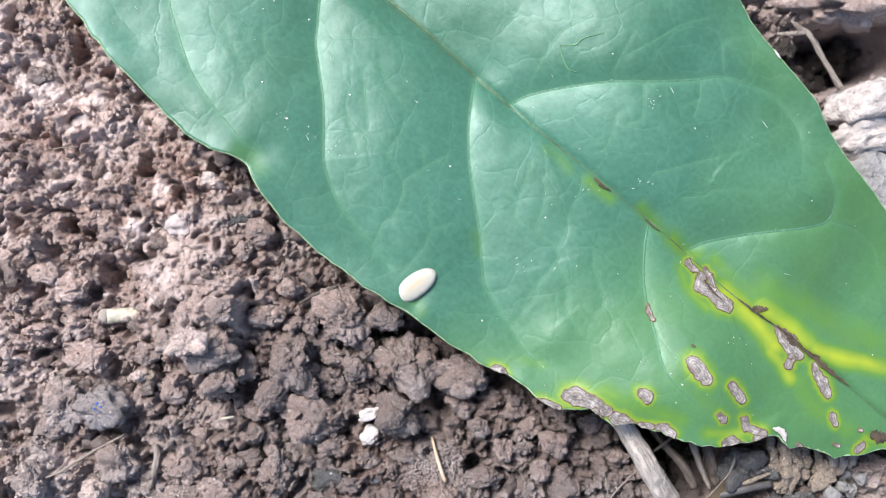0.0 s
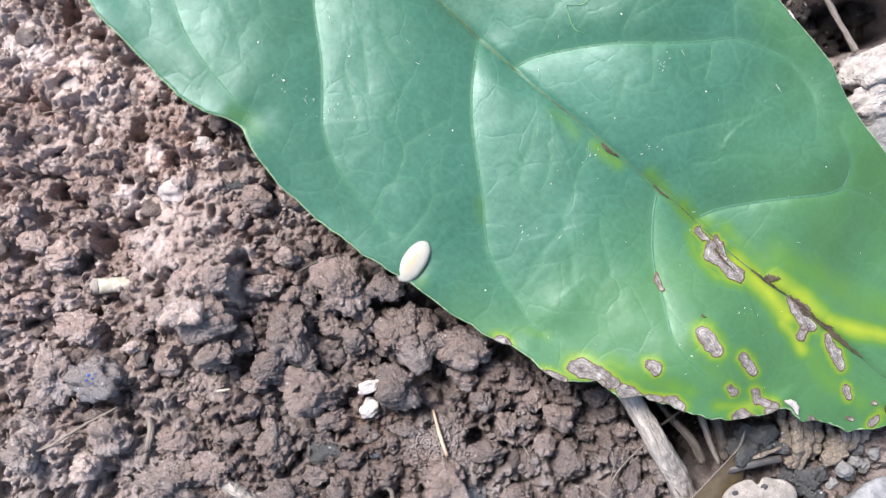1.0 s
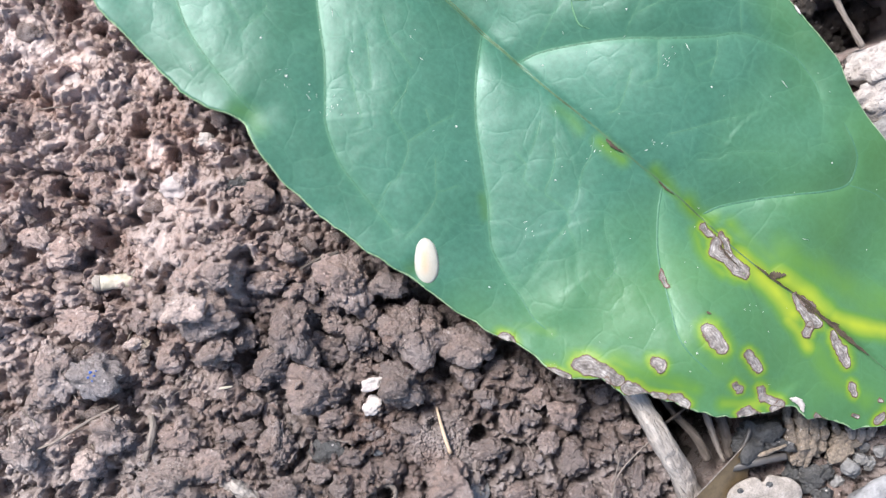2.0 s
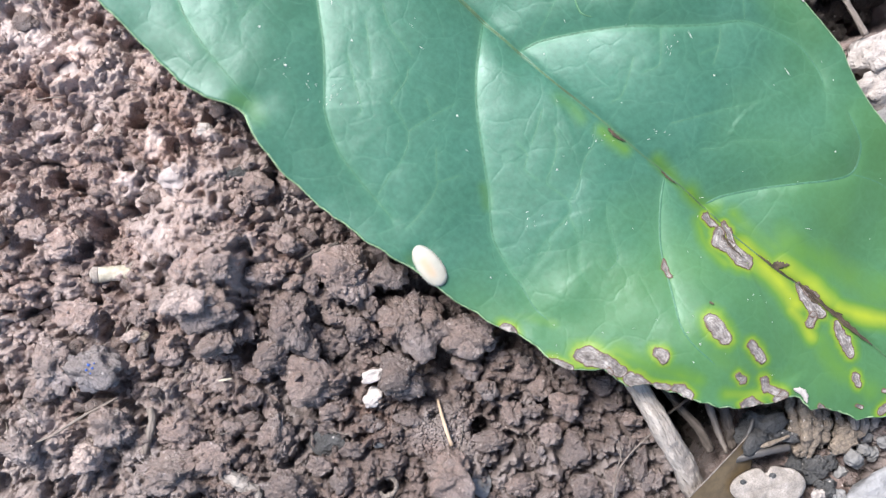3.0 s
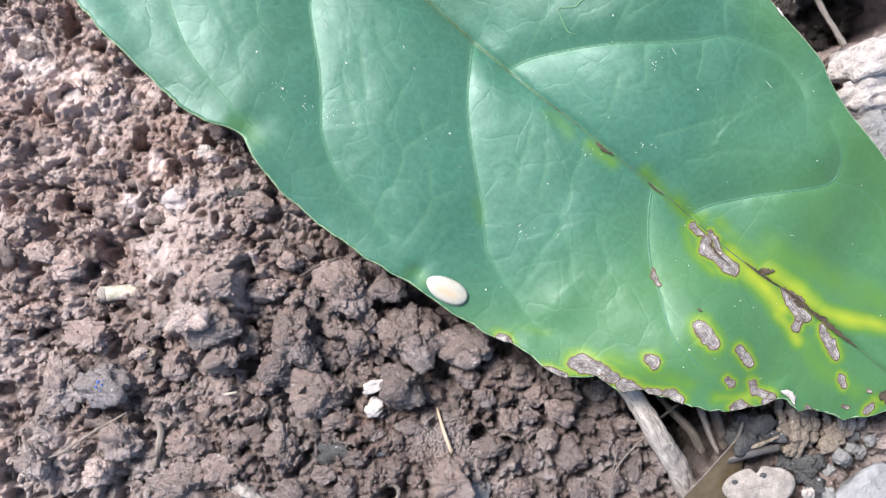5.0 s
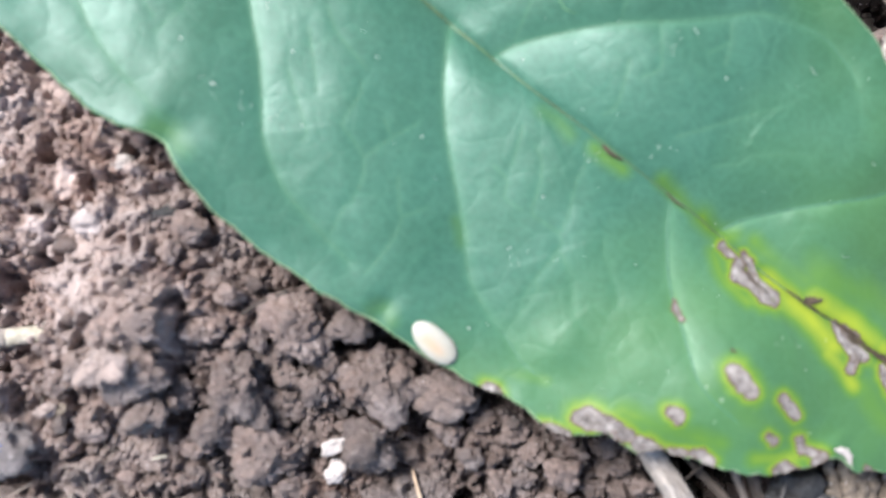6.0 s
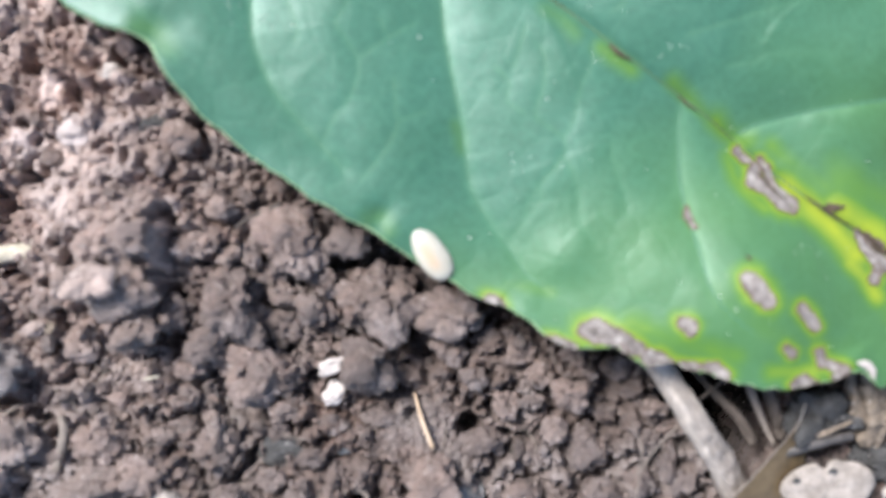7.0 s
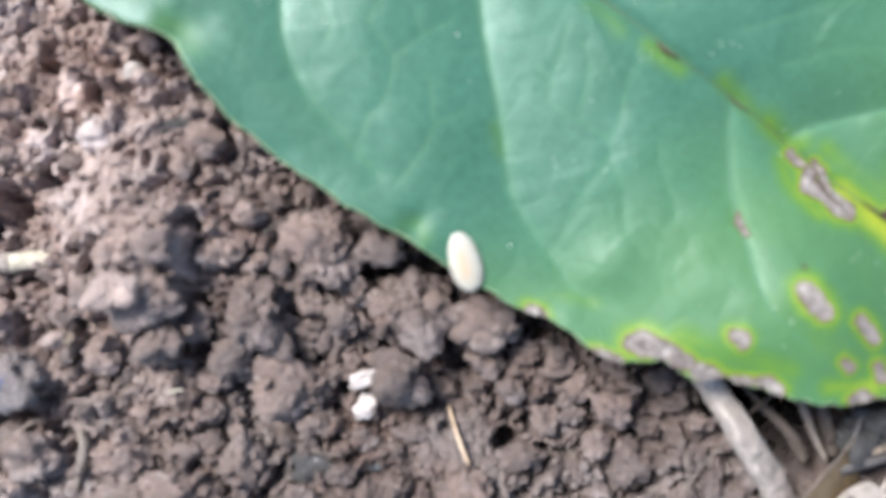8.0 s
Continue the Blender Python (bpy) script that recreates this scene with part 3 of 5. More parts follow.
# ---- the ground: one sheet, fine where the camera looks, coarse to the horizon ----
CLODS_BY_LEAF = [
    (-1.55, -1.35, 0.30, 0.36), (-1.15, -1.06, 0.21, 0.15), (-0.83, -0.72, 0.34, 0.34), (-1.27, -0.79, 0.12, 0.16), (-0.27, -0.75, 0.21, 0.21), (0.01, -1.36, 0.40, 0.40), (-0.68, -1.47, 0.15, 0.16), (-0.49, -1.17, 0.15, 0.18),
    (-1.02, -1.62, 0.17, 0.19), (-0.98, -1.31, 0.14, 0.13), (-0.58, -1.87, 0.12, 0.12), (-0.07, -2.11, 0.30, 0.28), (0.88, -1.55, 0.33, 0.25), (0.58, -1.22, 0.22, 0.18), (-1.31, -1.72, 0.18, 0.18), (-1.51, -0.82, 0.13, 0.11),
    (-1.91, -0.72, 0.25, 0.15), (-2.13, -1.45, 0.21, 0.21), (-1.81, -1.80, 0.25, 0.24), (-2.01, -2.05, 0.19, 0.13), (-0.28, -1.62, 0.10, 0.09), (-0.46, -1.51, 0.09, 0.09), (-0.43, -1.73, 0.10, 0.09)]
CLODS_IN_FRONT = [
    (-1.26, -2.19, 0.41, 0.31), (-1.10, -2.83, 0.13, 0.13), (-1.76, -2.96, 0.22, 0.30), (-0.96, -2.55, 0.24, 0.15), (-2.14, -2.70, 0.15, 0.10), (-0.50, -2.73, 0.15, 0.11), (0.31, -2.28, 0.19, 0.13), (0.01, -2.68, 0.16, 0.10),
    (-1.60, -3.58, 0.28, 0.21), (-2.53, -3.17, 0.25, 0.21), (-3.14, -3.36, 0.46, 0.28), (-3.08, -2.85, 0.30, 0.21), (-3.91, -2.73, 0.28, 0.24), (-2.35, -2.80, 0.15, 0.12), (-2.81, -2.36, 0.13, 0.13),
    (-2.12, -2.36, 0.16, 0.15), (-1.87, -2.51, 0.13, 0.12), (-0.73, -3.08, 0.15, 0.13), (-0.88, -3.45, 0.13, 0.18), (-1.17, -3.30, 0.16, 0.12)]
CLODS_BY_STICK = [
    (2.30, -3.14, 0.22, 0.27), (2.15, -2.53, 0.19, 0.16), (1.70, -2.60, 0.13, 0.10), (1.40, -2.63, 0.15, 0.15), (1.21, -3.02, 0.21, 0.15), (1.72, -3.20, 0.15, 0.19), (2.20, -2.10, 0.13, 0.12), (2.68, -2.27, 0.16, 0.13),
    (2.49, -2.76, 0.13, 0.11), (2.95, -3.07, 0.13, 0.13), (3.17, -3.37, 0.12, 0.18), (3.36, -3.54, 0.12, 0.18), (3.23, -2.95, 0.15, 0.11), (2.85, -3.52, 0.16, 0.18), (2.41, -3.66, 0.21, 0.15), (1.58, -3.62, 0.21, 0.15),
    (1.25, -1.91, 0.16, 0.12), (1.59, -2.08, 0.15, 0.13), (1.82, -2.32, 0.15, 0.13), (2.00, -1.96, 0.12, 0.12), (1.06, -2.28, 0.15, 0.11), (0.80, -1.98, 0.19, 0.15), (1.96, -2.89, 0.13, 0.16), (3.05, -2.72, 0.15, 0.12)]
CLODS_OPEN_SIDE = [
    (-4.67, -1.87, 0.25, 0.30), (-4.10, -1.97, 0.34, 0.31), (-4.26, -3.13, 0.22, 0.21), (-4.37, -1.29, 0.31, 0.22), (-3.18, -1.71, 0.18, 0.18), (-2.49, -1.61, 0.22, 0.22), (-5.02, -0.89, 0.18, 0.10), (-3.21, -1.02, 0.13, 0.15),
    (-2.70, -1.12, 0.34, 0.31), (-4.58, -0.31, 0.21, 0.16), (-3.90, -0.31, 0.12, 0.10), (-3.54, -1.25, 0.19, 0.16), (-4.81, -2.22, 0.22, 0.16), (-4.81, -1.27, 0.18, 0.15), (-5.11, -2.96, 0.22, 0.19), (-4.59, -0.69, 0.19, 0.15),
    (-1.96, 0.41, 0.19, 0.15), (-2.18, 0.19, 0.13, 0.11), (-1.56, -0.33, 0.16, 0.12), (-2.41, -0.62, 0.22, 0.18), (-2.85, -0.62, 0.18, 0.22), (-4.94, -0.10, 0.18, 0.15), (-4.54, -3.48, 0.25, 0.16)]
CLODS = CLODS_BY_LEAF + CLODS_IN_FRONT + CLODS_BY_STICK + CLODS_OPEN_SIDE
# hollows in the soil: x, y, reach, depth
HOLLOWS_DEEP = [(3.72, -2.6, 0.45, 1.6), (4.2, -2.75, 0.45, 1.7), (4.0, -3.15, 0.35, 1.5), (5.3, 2.85, 0.45, 0.6), (6.2, 3.0, 0.5, 1.9), (6.8, 3.15, 0.45, 1.7)]
HOLLOWS_SMALL = [(-2.15, -1.22, 0.19, 0.55), (-4.00, -0.16, 0.19, 0.5), (-4.87, 0.15, 0.15, 0.45), (-4.68, 0.51, 0.10, 0.4), (-4.36, -0.37, 0.12, 0.35), (-5.02, -0.39, 0.09, 0.3), (-4.18, -1.14, 0.10, 0.35), (-3.85, -0.94, 0.13, 0.35), (0.40, -1.84, 0.18, 0.45), (0.59, -2.04, 0.15, 0.4), (1.00, -2.86, 0.14, 0.8), (0.39, -2.68, 0.10, 0.3), (-0.43, -2.24, 0.13, 0.35), (-0.27, -3.63, 0.12, 0.35), (2.14, -1.81, 0.13, 0.4), (1.76, -1.61, 0.15, 0.4), (2.62, -2.42, 0.12, 0.35), (-2.25, 0.86, 0.12, 0.35), (-3.69, 2.35, 0.10, 0.3), (-4.12, 2.64, 0.12, 0.35), (-4.08, -2.37, 0.12, 0.3), (-0.21, -1.79, 0.07, 0.2), (-1.40, -1.09, 0.07, 0.25), (1.23, -1.75, 0.12, 0.4), (3.06, -2.41, 0.10, 0.3), (-3.41, -1.30, 0.10, 0.3), (-3.11, -1.41, 0.10, 0.3)]
HOLLOWS = HOLLOWS_DEEP + HOLLOWS_SMALL
# pale smooth paste: x, y, reach, strength
PASTE = [(-4.31, 2.34, 0.21, 1.0), (-5.10, 2.58, 0.30, 1.0), (-4.64, 1.96, 0.15, 1.0), (-4.21, 1.26, 0.11, 1.0), (-3.19, 0.41, 0.19, 1.0), (-3.66, 0.49, 0.22, 1.0), (-3.32, -0.10, 0.18, 1.0), (-3.29, -0.59, 0.16, 1.0), (-2.87, -1.18, 0.21, 1.0), (-1.95, -0.72, 0.18, 1.0), (-2.07, -0.29, 0.13, 1.0), (-5.10, 2.14, 0.15, 1.0), (-4.74, 2.33, 0.18, 1.0), (-3.37, 1.00, 0.15, 1.0), (-2.95, -0.25, 0.42, 0.6), (-2.6, -0.95, 0.40, 0.6), (-3.15, 0.2, 0.30, 0.5), (-2.5, -0.4, 0.3, 0.5), (-2.33, -0.72, 0.28, 0.6), (-4.0, 1.7, 0.35, 0.4)]


def paste_mask(x, y):
    """Where the soil is pressed into smooth paste, on the open side of the leaf."""
    m = 0.6 * smooth(0.10, 0.42, fbm(x * 1.3 + 2, y * 1.3, 3, 61, 0.5)) * smooth(-0.6, -2.2, x - 0.4 * y)
    wx, wy = x + 0.10 * fbm(x * 3, y * 3, 3, 62), y + 0.10 * fbm(x * 3 + 9, y * 3, 3, 63)
    for cx, cy, r, k in PASTE:
        m = np.maximum(m, k * smooth(1.5, 0.75, np.hypot(wx - cx, wy - cy) / r))
    return m


def ground_height(x, y):
    rough = 1 - 0.75 * paste_mask(x, y)
    wx = x + 0.14 * fbm(x * 2.2, y * 2.2, 3, 20) + 0.05 * fbm(x * 8, y * 8, 2, 21)
    wy = y + 0.14 * fbm(x * 2.2 + 40, y * 2.2, 3, 24) + 0.05 * fbm(x * 8 + 40, y * 8, 2, 25)
    fine = smooth(-0.6, -2.6, x - 0.45 * (y + 1.5))
    z = 0.14 * fbm(x * 0.45, y * 0.45, 3, 28)
    def blocks(size, seed, amp, slope, gap):
        """Broken lumps: each a rounded block with a slope of its own, cracks between them."""
        f1, f2, r, tilt = cells(wx / size + 3 * seed, wy / size, seed)
        top = smooth(0.0, 0.75, f2 - f1) * 0.7 + 0.5 * np.sqrt(np.maximum(0, 1 - (1.1 * f1) ** 2))
        return amp * ((0.25 + 0.75 * r) * top + slope * tilt) - gap * np.exp(-(f2 - f1) / 0.08)

    z = z + blocks(0.85, 1, 0.22 - 0.06 * fine, 0.6, 0.10) + rough * blocks(0.34, 2, 0.15, 0.7, 0.08)
    z = z + rough * (blocks(0.17, 3, 0.05 + 0.015 * fine, 0.7, 0.015) + blocks(0.08, 4, 0.015 + 0.016 * fine, 0.8, 0.0))
    z = z + 0.090 * rough * fbm(x * 5, y * 5, 4, 33, 0.66) + 0.10 * np.abs(fbm(x * 2.6, y * 2.6, 4, 37, 0.6)) - 0.20
    pit = fbm(x * 2.1 + 3, y * 2.1, 3, 47, 0.6)
    z = z - 0.30 * smooth(0.34, 0.80, pit) + 0.05 * paste_mask(x, y)
    # a swell beside the leaf and a dip in front of it
    z = z + 0.50 * np.exp(-((x + 2.72) ** 2 + (y + 0.65) ** 2) / 0.70) + 0.3 * np.exp(-((x + 2.4) ** 2 + (y - 0.9) ** 2) / 1.6) - 0.28 * np.exp(-((x - 0.6) ** 2 + (y + 2.6) ** 2) / 0.9) - 0.25 * np.exp(-((x + 3.95) ** 2 + (y + 0.6) ** 2) / 0.3)
    for cx, cy, rx, ry in CLODS:
        d = np.hypot((x - cx) / rx, (y - cy) / ry)
        gap = np.hypot((x - cx - 0.16 * rx) / rx, (y - cy + 0.22 * ry) / ry)
        z = z - 0.17 * np.exp(-((gap - 1.15) / 0.24) ** 2) * (0.35 if cx < -2.3 else 1.0) * min(1.0, rx / 0.22) + 0.36 * rx * smooth(1.5, 0.5, d)
    bed = smooth(0.52, 0.34, np.hypot((x - 0.52) / 1.15, y + 2.95))
    z = z * (1 - 0.85 * bed) - 0.04 * bed
    for cx, cy, r, deep in HOLLOWS:
        z = z - deep * np.exp(-(((x - cx) ** 2 + (y - cy) ** 2) / r ** 2) ** (3.0 if deep > 0.7 else 1.0))
    # a low rise under the middle of the leaf, on which it lies
    c, s = math.cos(radians(-39.91)), math.sin(radians(-39.91))
    u, w = (x + 0.17) * c + (y - 3.556) * s, -(x + 0.17) * s + (y - 3.556) * c
    z = z - 0.38 * np.exp(-((w + half_width(LOWER, u) + 0.02) / 0.26) ** 2) * smooth(-1.2, -0.2, u) * (0.45 + 0.55 * smooth(2.6, 3.4, u)) * smooth(8.0, 6.5, u)
    under = smooth(3.2, 2.6, np.abs(w)) * smooth(11, 9.5, np.abs(u))
    z = z + 0.35 * np.exp(-(w / 0.9) ** 2) * smooth(10, 7, np.abs(u))
    low = 0.24 - 0.012 * np.maximum(-u - 3, 0) ** 1.5
    return np.where(z > low, low + (z - low) * (1 - under), z)


def axis(lo, hi, step, far, grow):
    inner = np.arange(lo, hi + step / 2, step)
    reach, d = [], step
    total = 0.0
    while total < far:
        d *= grow
        total += d
        reach.append(total)
    reach = np.array(reach)
    return np.concatenate([lo - reach[::-1], inner, hi + reach])


def build_ground():
    gx, gy = axis(-6.6, 7.6, 0.02, 6000, 1.32), axis(-4.7, 4.5, 0.02, 6000, 1.32)
    x, y = np.meshgrid(gx, gy, indexing="ij")
    near = smooth(30, 8, np.maximum(np.abs(x), np.abs(y)))
    z = ground_height(x, y) * near
    v = np.stack([x, y, z], -1).reshape(-1, 3)
    thing("ground", mesh_of("ground", v, grid_faces(len(gx), len(gy)), SOIL, True, {"paste": (paste_mask(x, y) * near).ravel()}), None, "crumbly pinkish-brown garden soil with pores and clods", "soil", kind="structure")


def ground_at(x, y):
    return float(ground_height(np.array([x], dtype=float), np.array([y], dtype=float))[0])


build_ground()


# ---- lumps, tubes and strips ----
def ico(level):
    bm = bmesh.new()
    bmesh.ops.create_icosphere(bm, subdivisions=level, radius=1.0)
    v = np.array([p.co[:] for p in bm.verts])
    f = np.array([[p.index for p in q.verts] for q in bm.faces])
    bm.free()
    return v, f


ICO = {k: ico(k) for k in (1, 2, 3, 4, 5)}


GZ = np.random.default_rng(5).normal(size=(512, 3))
GZ /= np.linalg.norm(GZ, axis=1)[:, None]


def perlin3(p, seed=0):
    """Smooth noise at rows of points in space."""
    i = np.floor(p).astype(int)
    f = p - i
    u = f * f * f * (f * (f * 6 - 15) + 10)
    total = np.zeros(len(p))
    for a in (0, 1):
        for b in (0, 1):
            for c in (0, 1):
                h = PERM[PERM[PERM[(i[:, 0] + a + seed * 17) % 512] + (i[:, 1] + b + seed * 5) % 512] + (i[:, 2] + c) % 512]
                g = GZ[h]
                dot = g[:, 0] * (f[:, 0] - a) + g[:, 1] * (f[:, 1] - b) + g[:, 2] * (f[:, 2] - c)
                total += dot * (u[:, 0] if a else 1 - u[:, 0]) * (u[:, 1] if b else 1 - u[:, 1]) * (u[:, 2] if c else 1 - u[:, 2])
    return 1.5 * total


def lump(rx, ry, rz, seed, rough=0.3, level=5, facets=0.0):
    """A broken lump: blunt facets, then swellings, creases and grains; grains keep their size on larger lumps."""
    v, f = ICO[level]
    r = np.random.default_rng(seed)
    n = r.normal(size=(13, 3))
    n /= np.linalg.norm(n, axis=1)[:, None]
    cutoff = (np.maximum(v @ n.T, 0) / r.uniform(0.55, 0.98, 13)) ** 12
    s = 1 + min(facets, 1.0) * (1 / np.maximum(cutoff.sum(1) ** (1 / 12), 0.80) - 1)
    q = v + r.uniform(0, 60, 3)
    grain = max(1.0, min(2.2, (rx + ry) / 0.36)) if rx < 1 else 1.3
    warp = v + 0.16 * np.stack([perlin3(q * 2.5, 1), perlin3(q * 2.5, 2), perlin3(q * 2.5, 3)], 1)
    knobs = np.zeros(len(v))
    for count, amp in ((int(16 * grain), 0.75), (int(70 * grain), 0.34)):
        c = r.normal(size=(count, 3))
        c *= r.uniform(0.8, 1.15, (count, 1)) / np.linalg.norm(c, axis=1)[:, None]
        near = np.sqrt(((warp[:, None] - c[None]) ** 2).sum(2))
        which = near.argmin(1)
        near.sort(axis=1)
        knobs += amp * (r.uniform(0.2, 1.0, count)[which] * smooth(0, 1.6 / count ** 0.5, near[:, 1] - near[:, 0]) - 0.35)
    s = s + rough * (1.5 * perlin3(q * 0.9, 4) + 0.6 * perlin3(q * 2.0, 5) + knobs + 0.30 * perlin3(q * 7 * grain, 7) + 0.16 * perlin3(q * 16 * grain, 8))
    return v * s[:, None] * np.array([rx, ry, rz]), f


def tube(points, radii, sides=10, n=24, rough=0.0, seed=0, caps=True):
    """A round bar along a smooth line; its thickness and bark vary."""
    c = spline(points, n)
    rr = np.interp(np.linspace(0, 1, n), np.linspace(0, 1, len(radii)), radii)
    t = np.gradient(c, axis=0)
    t /= np.linalg.norm(t, axis=1)[:, None]
    up = np.array([0.13, 0.07, 1.0]) if abs(t[:, 2]).mean() < 0.8 else np.array([1.0, 0.07, 0.1])
    a = np.cross(t, up)
    a /= np.linalg.norm(a, axis=1)[:, None]
    b = np.cross(t, a)
    th = np.linspace(0, 2 * np.pi, sides, endpoint=False)
    k = np.arange(n)[:, None]
    wob = 1 + rough * (perlin(k * 7.0 / n + np.zeros((1, sides)), np.sin(th)[None] * 1.2 + np.zeros((n, 1)) + 2, seed) + 0.5 * perlin(k * 16.0 / n + np.zeros((1, sides)), np.cos(th)[None] * 3.5 + np.zeros((n, 1)) + 2, seed + 1))
    v = c[:, None] + (rr[:, None] * wob)[..., None] * (np.cos(th)[None, :, None] * a[:, None] + np.sin(th)[None, :, None] * b[:, None])
    v = v.reshape(-1, 3)
    faces = [(i * sides + j, i * sides + (j + 1) % sides, (i + 1) * sides + (j + 1) % sides, (i + 1) * sides + j) for i in range(n - 1) for j in range(sides)]
    if caps:
        faces += [tuple(range(sides - 1, -1, -1)), tuple(range((n - 1) * sides, n * sides))]
    return v, faces


def ribbon(line, half, lift, n=30, across=5, end=0.15, noise_amp=0.0, seed=0, edge_lift=0.0):
    """A thin band that lies on the leaf along a line of (u, w)."""
    c = spline(line, n)
    t = np.gradient(c, axis=0)
    t /= np.linalg.norm(t, axis=1)[:, None] + 1e-9
    nrm = np.stack([-t[:, 1], t[:, 0]], 1)
    s = np.linspace(0, 1, n)
    width = np.interp(s, np.linspace(0, 1, len(half)), half)
    if end:
        width = width * np.sqrt(np.clip(1 - np.clip(np.abs(2 * s - 1) - (1 - 2 * end), 0, 1) ** 2 / (2 * end) ** 2, 0.02, 1))
    q = np.linspace(-1, 1, across)
    k = 1 + noise_amp * perlin(s[:, None] * 6 + seed * 1.7, np.sign(q)[None] * 3 + np.zeros((n, 1)) + seed, 3)
    p = c[:, None] + (width[:, None] * k * q[None])[..., None] * nrm[:, None]
    z = leaf_height(p[..., 0], p[..., 1]) + lift * (1 - np.abs(q[None]) ** 4) + edge_lift
    v = np.concatenate([p, z[..., None]], -1).reshape(-1, 3)
    return v, grid_faces(n, across, flip=True), np.broadcast_to(np.abs(q)[None], (n, across)).ravel(), s


# ---- the leaf ----
def lower_edge(u):
    ragged = 0.025 * fbm(u * 3.0, u * 0, 4, 41) + 0.05 * smooth(4.5, 6.5, u) * fbm(u * 5, u * 0 + 3, 3, 45)
    return np.maximum(half_width(LOWER, u) + ragged * smooth(-9, -7, u) * smooth(11, 10, u), 0.02)


def spot_depth(u, w, chain, seed):
    """How far a place lies outside (above zero) or inside (below zero) a dead spot."""
    best = np.full(u.shape, 9.0)
    for (u0, w0, r0), (u1, w1, r1) in zip(chain, chain[1:]):
        du, dw = u1 - u0, w1 - w0
        t = np.clip(((u - u0) * du + (w - w0) * dw) / (du * du + dw * dw + 1e-9), 0, 1)
        best = np.minimum(best, np.hypot(u - u0 - t * du, w - w0 - t * dw) - (r0 + t * (r1 - r0)))
    return best + 0.022 * fbm(u * 9 + seed, w * 9, 3, 70) + 0.012 * perlin(u * 4 + seed, w * 4, 71)


def spot_mesh(chain, seed):
    """The spot as a thin sheet on the blade, cut out along its uneven outline."""
    p = np.array(chain)
    lo, hi = (p[:, :2] - p[:, 2:]).min(0) - 0.06, (p[:, :2] + p[:, 2:]).max(0) + 0.06
    step = 0.0085
    gu, gw = np.arange(lo[0], hi[0], step), np.arange(lo[1], hi[1], step)
    u, w = np.meshgrid(gu, gw, indexing="ij")
    d = spot_depth(u, w, chain, seed)
    quads = grid_faces(len(gu), len(gw))
    keep = (d.ravel()[quads] < 0).any(1)
    gr = np.gradient(d, step)
    size = np.hypot(gr[0], gr[1]) + 1e-6
    out = np.maximum(d, 0)
    uu, ww = u - out * gr[0] / size, w - out * gr[1] / size
    ww = np.maximum(ww, -lower_edge(uu) - 0.012)
    deep = np.maximum(-d, 0)
    z = leaf_height(uu, ww) + 0.007 + 0.010 * np.exp(-((deep - 0.012) / 0.012) ** 2) + np.maximum(0.014 * fbm(uu * 14, ww * 14, 3, 60), -0.003) * smooth(0, 0.03, deep)
    quads = quads[keep]
    used = np.unique(quads)
    index = np.zeros(u.size, dtype=int)
    index[used] = np.arange(len(used))
    v = np.stack([uu, ww, z], -1).reshape(-1, 3)[used]
    return v, index[quads], deep.ravel()[used]


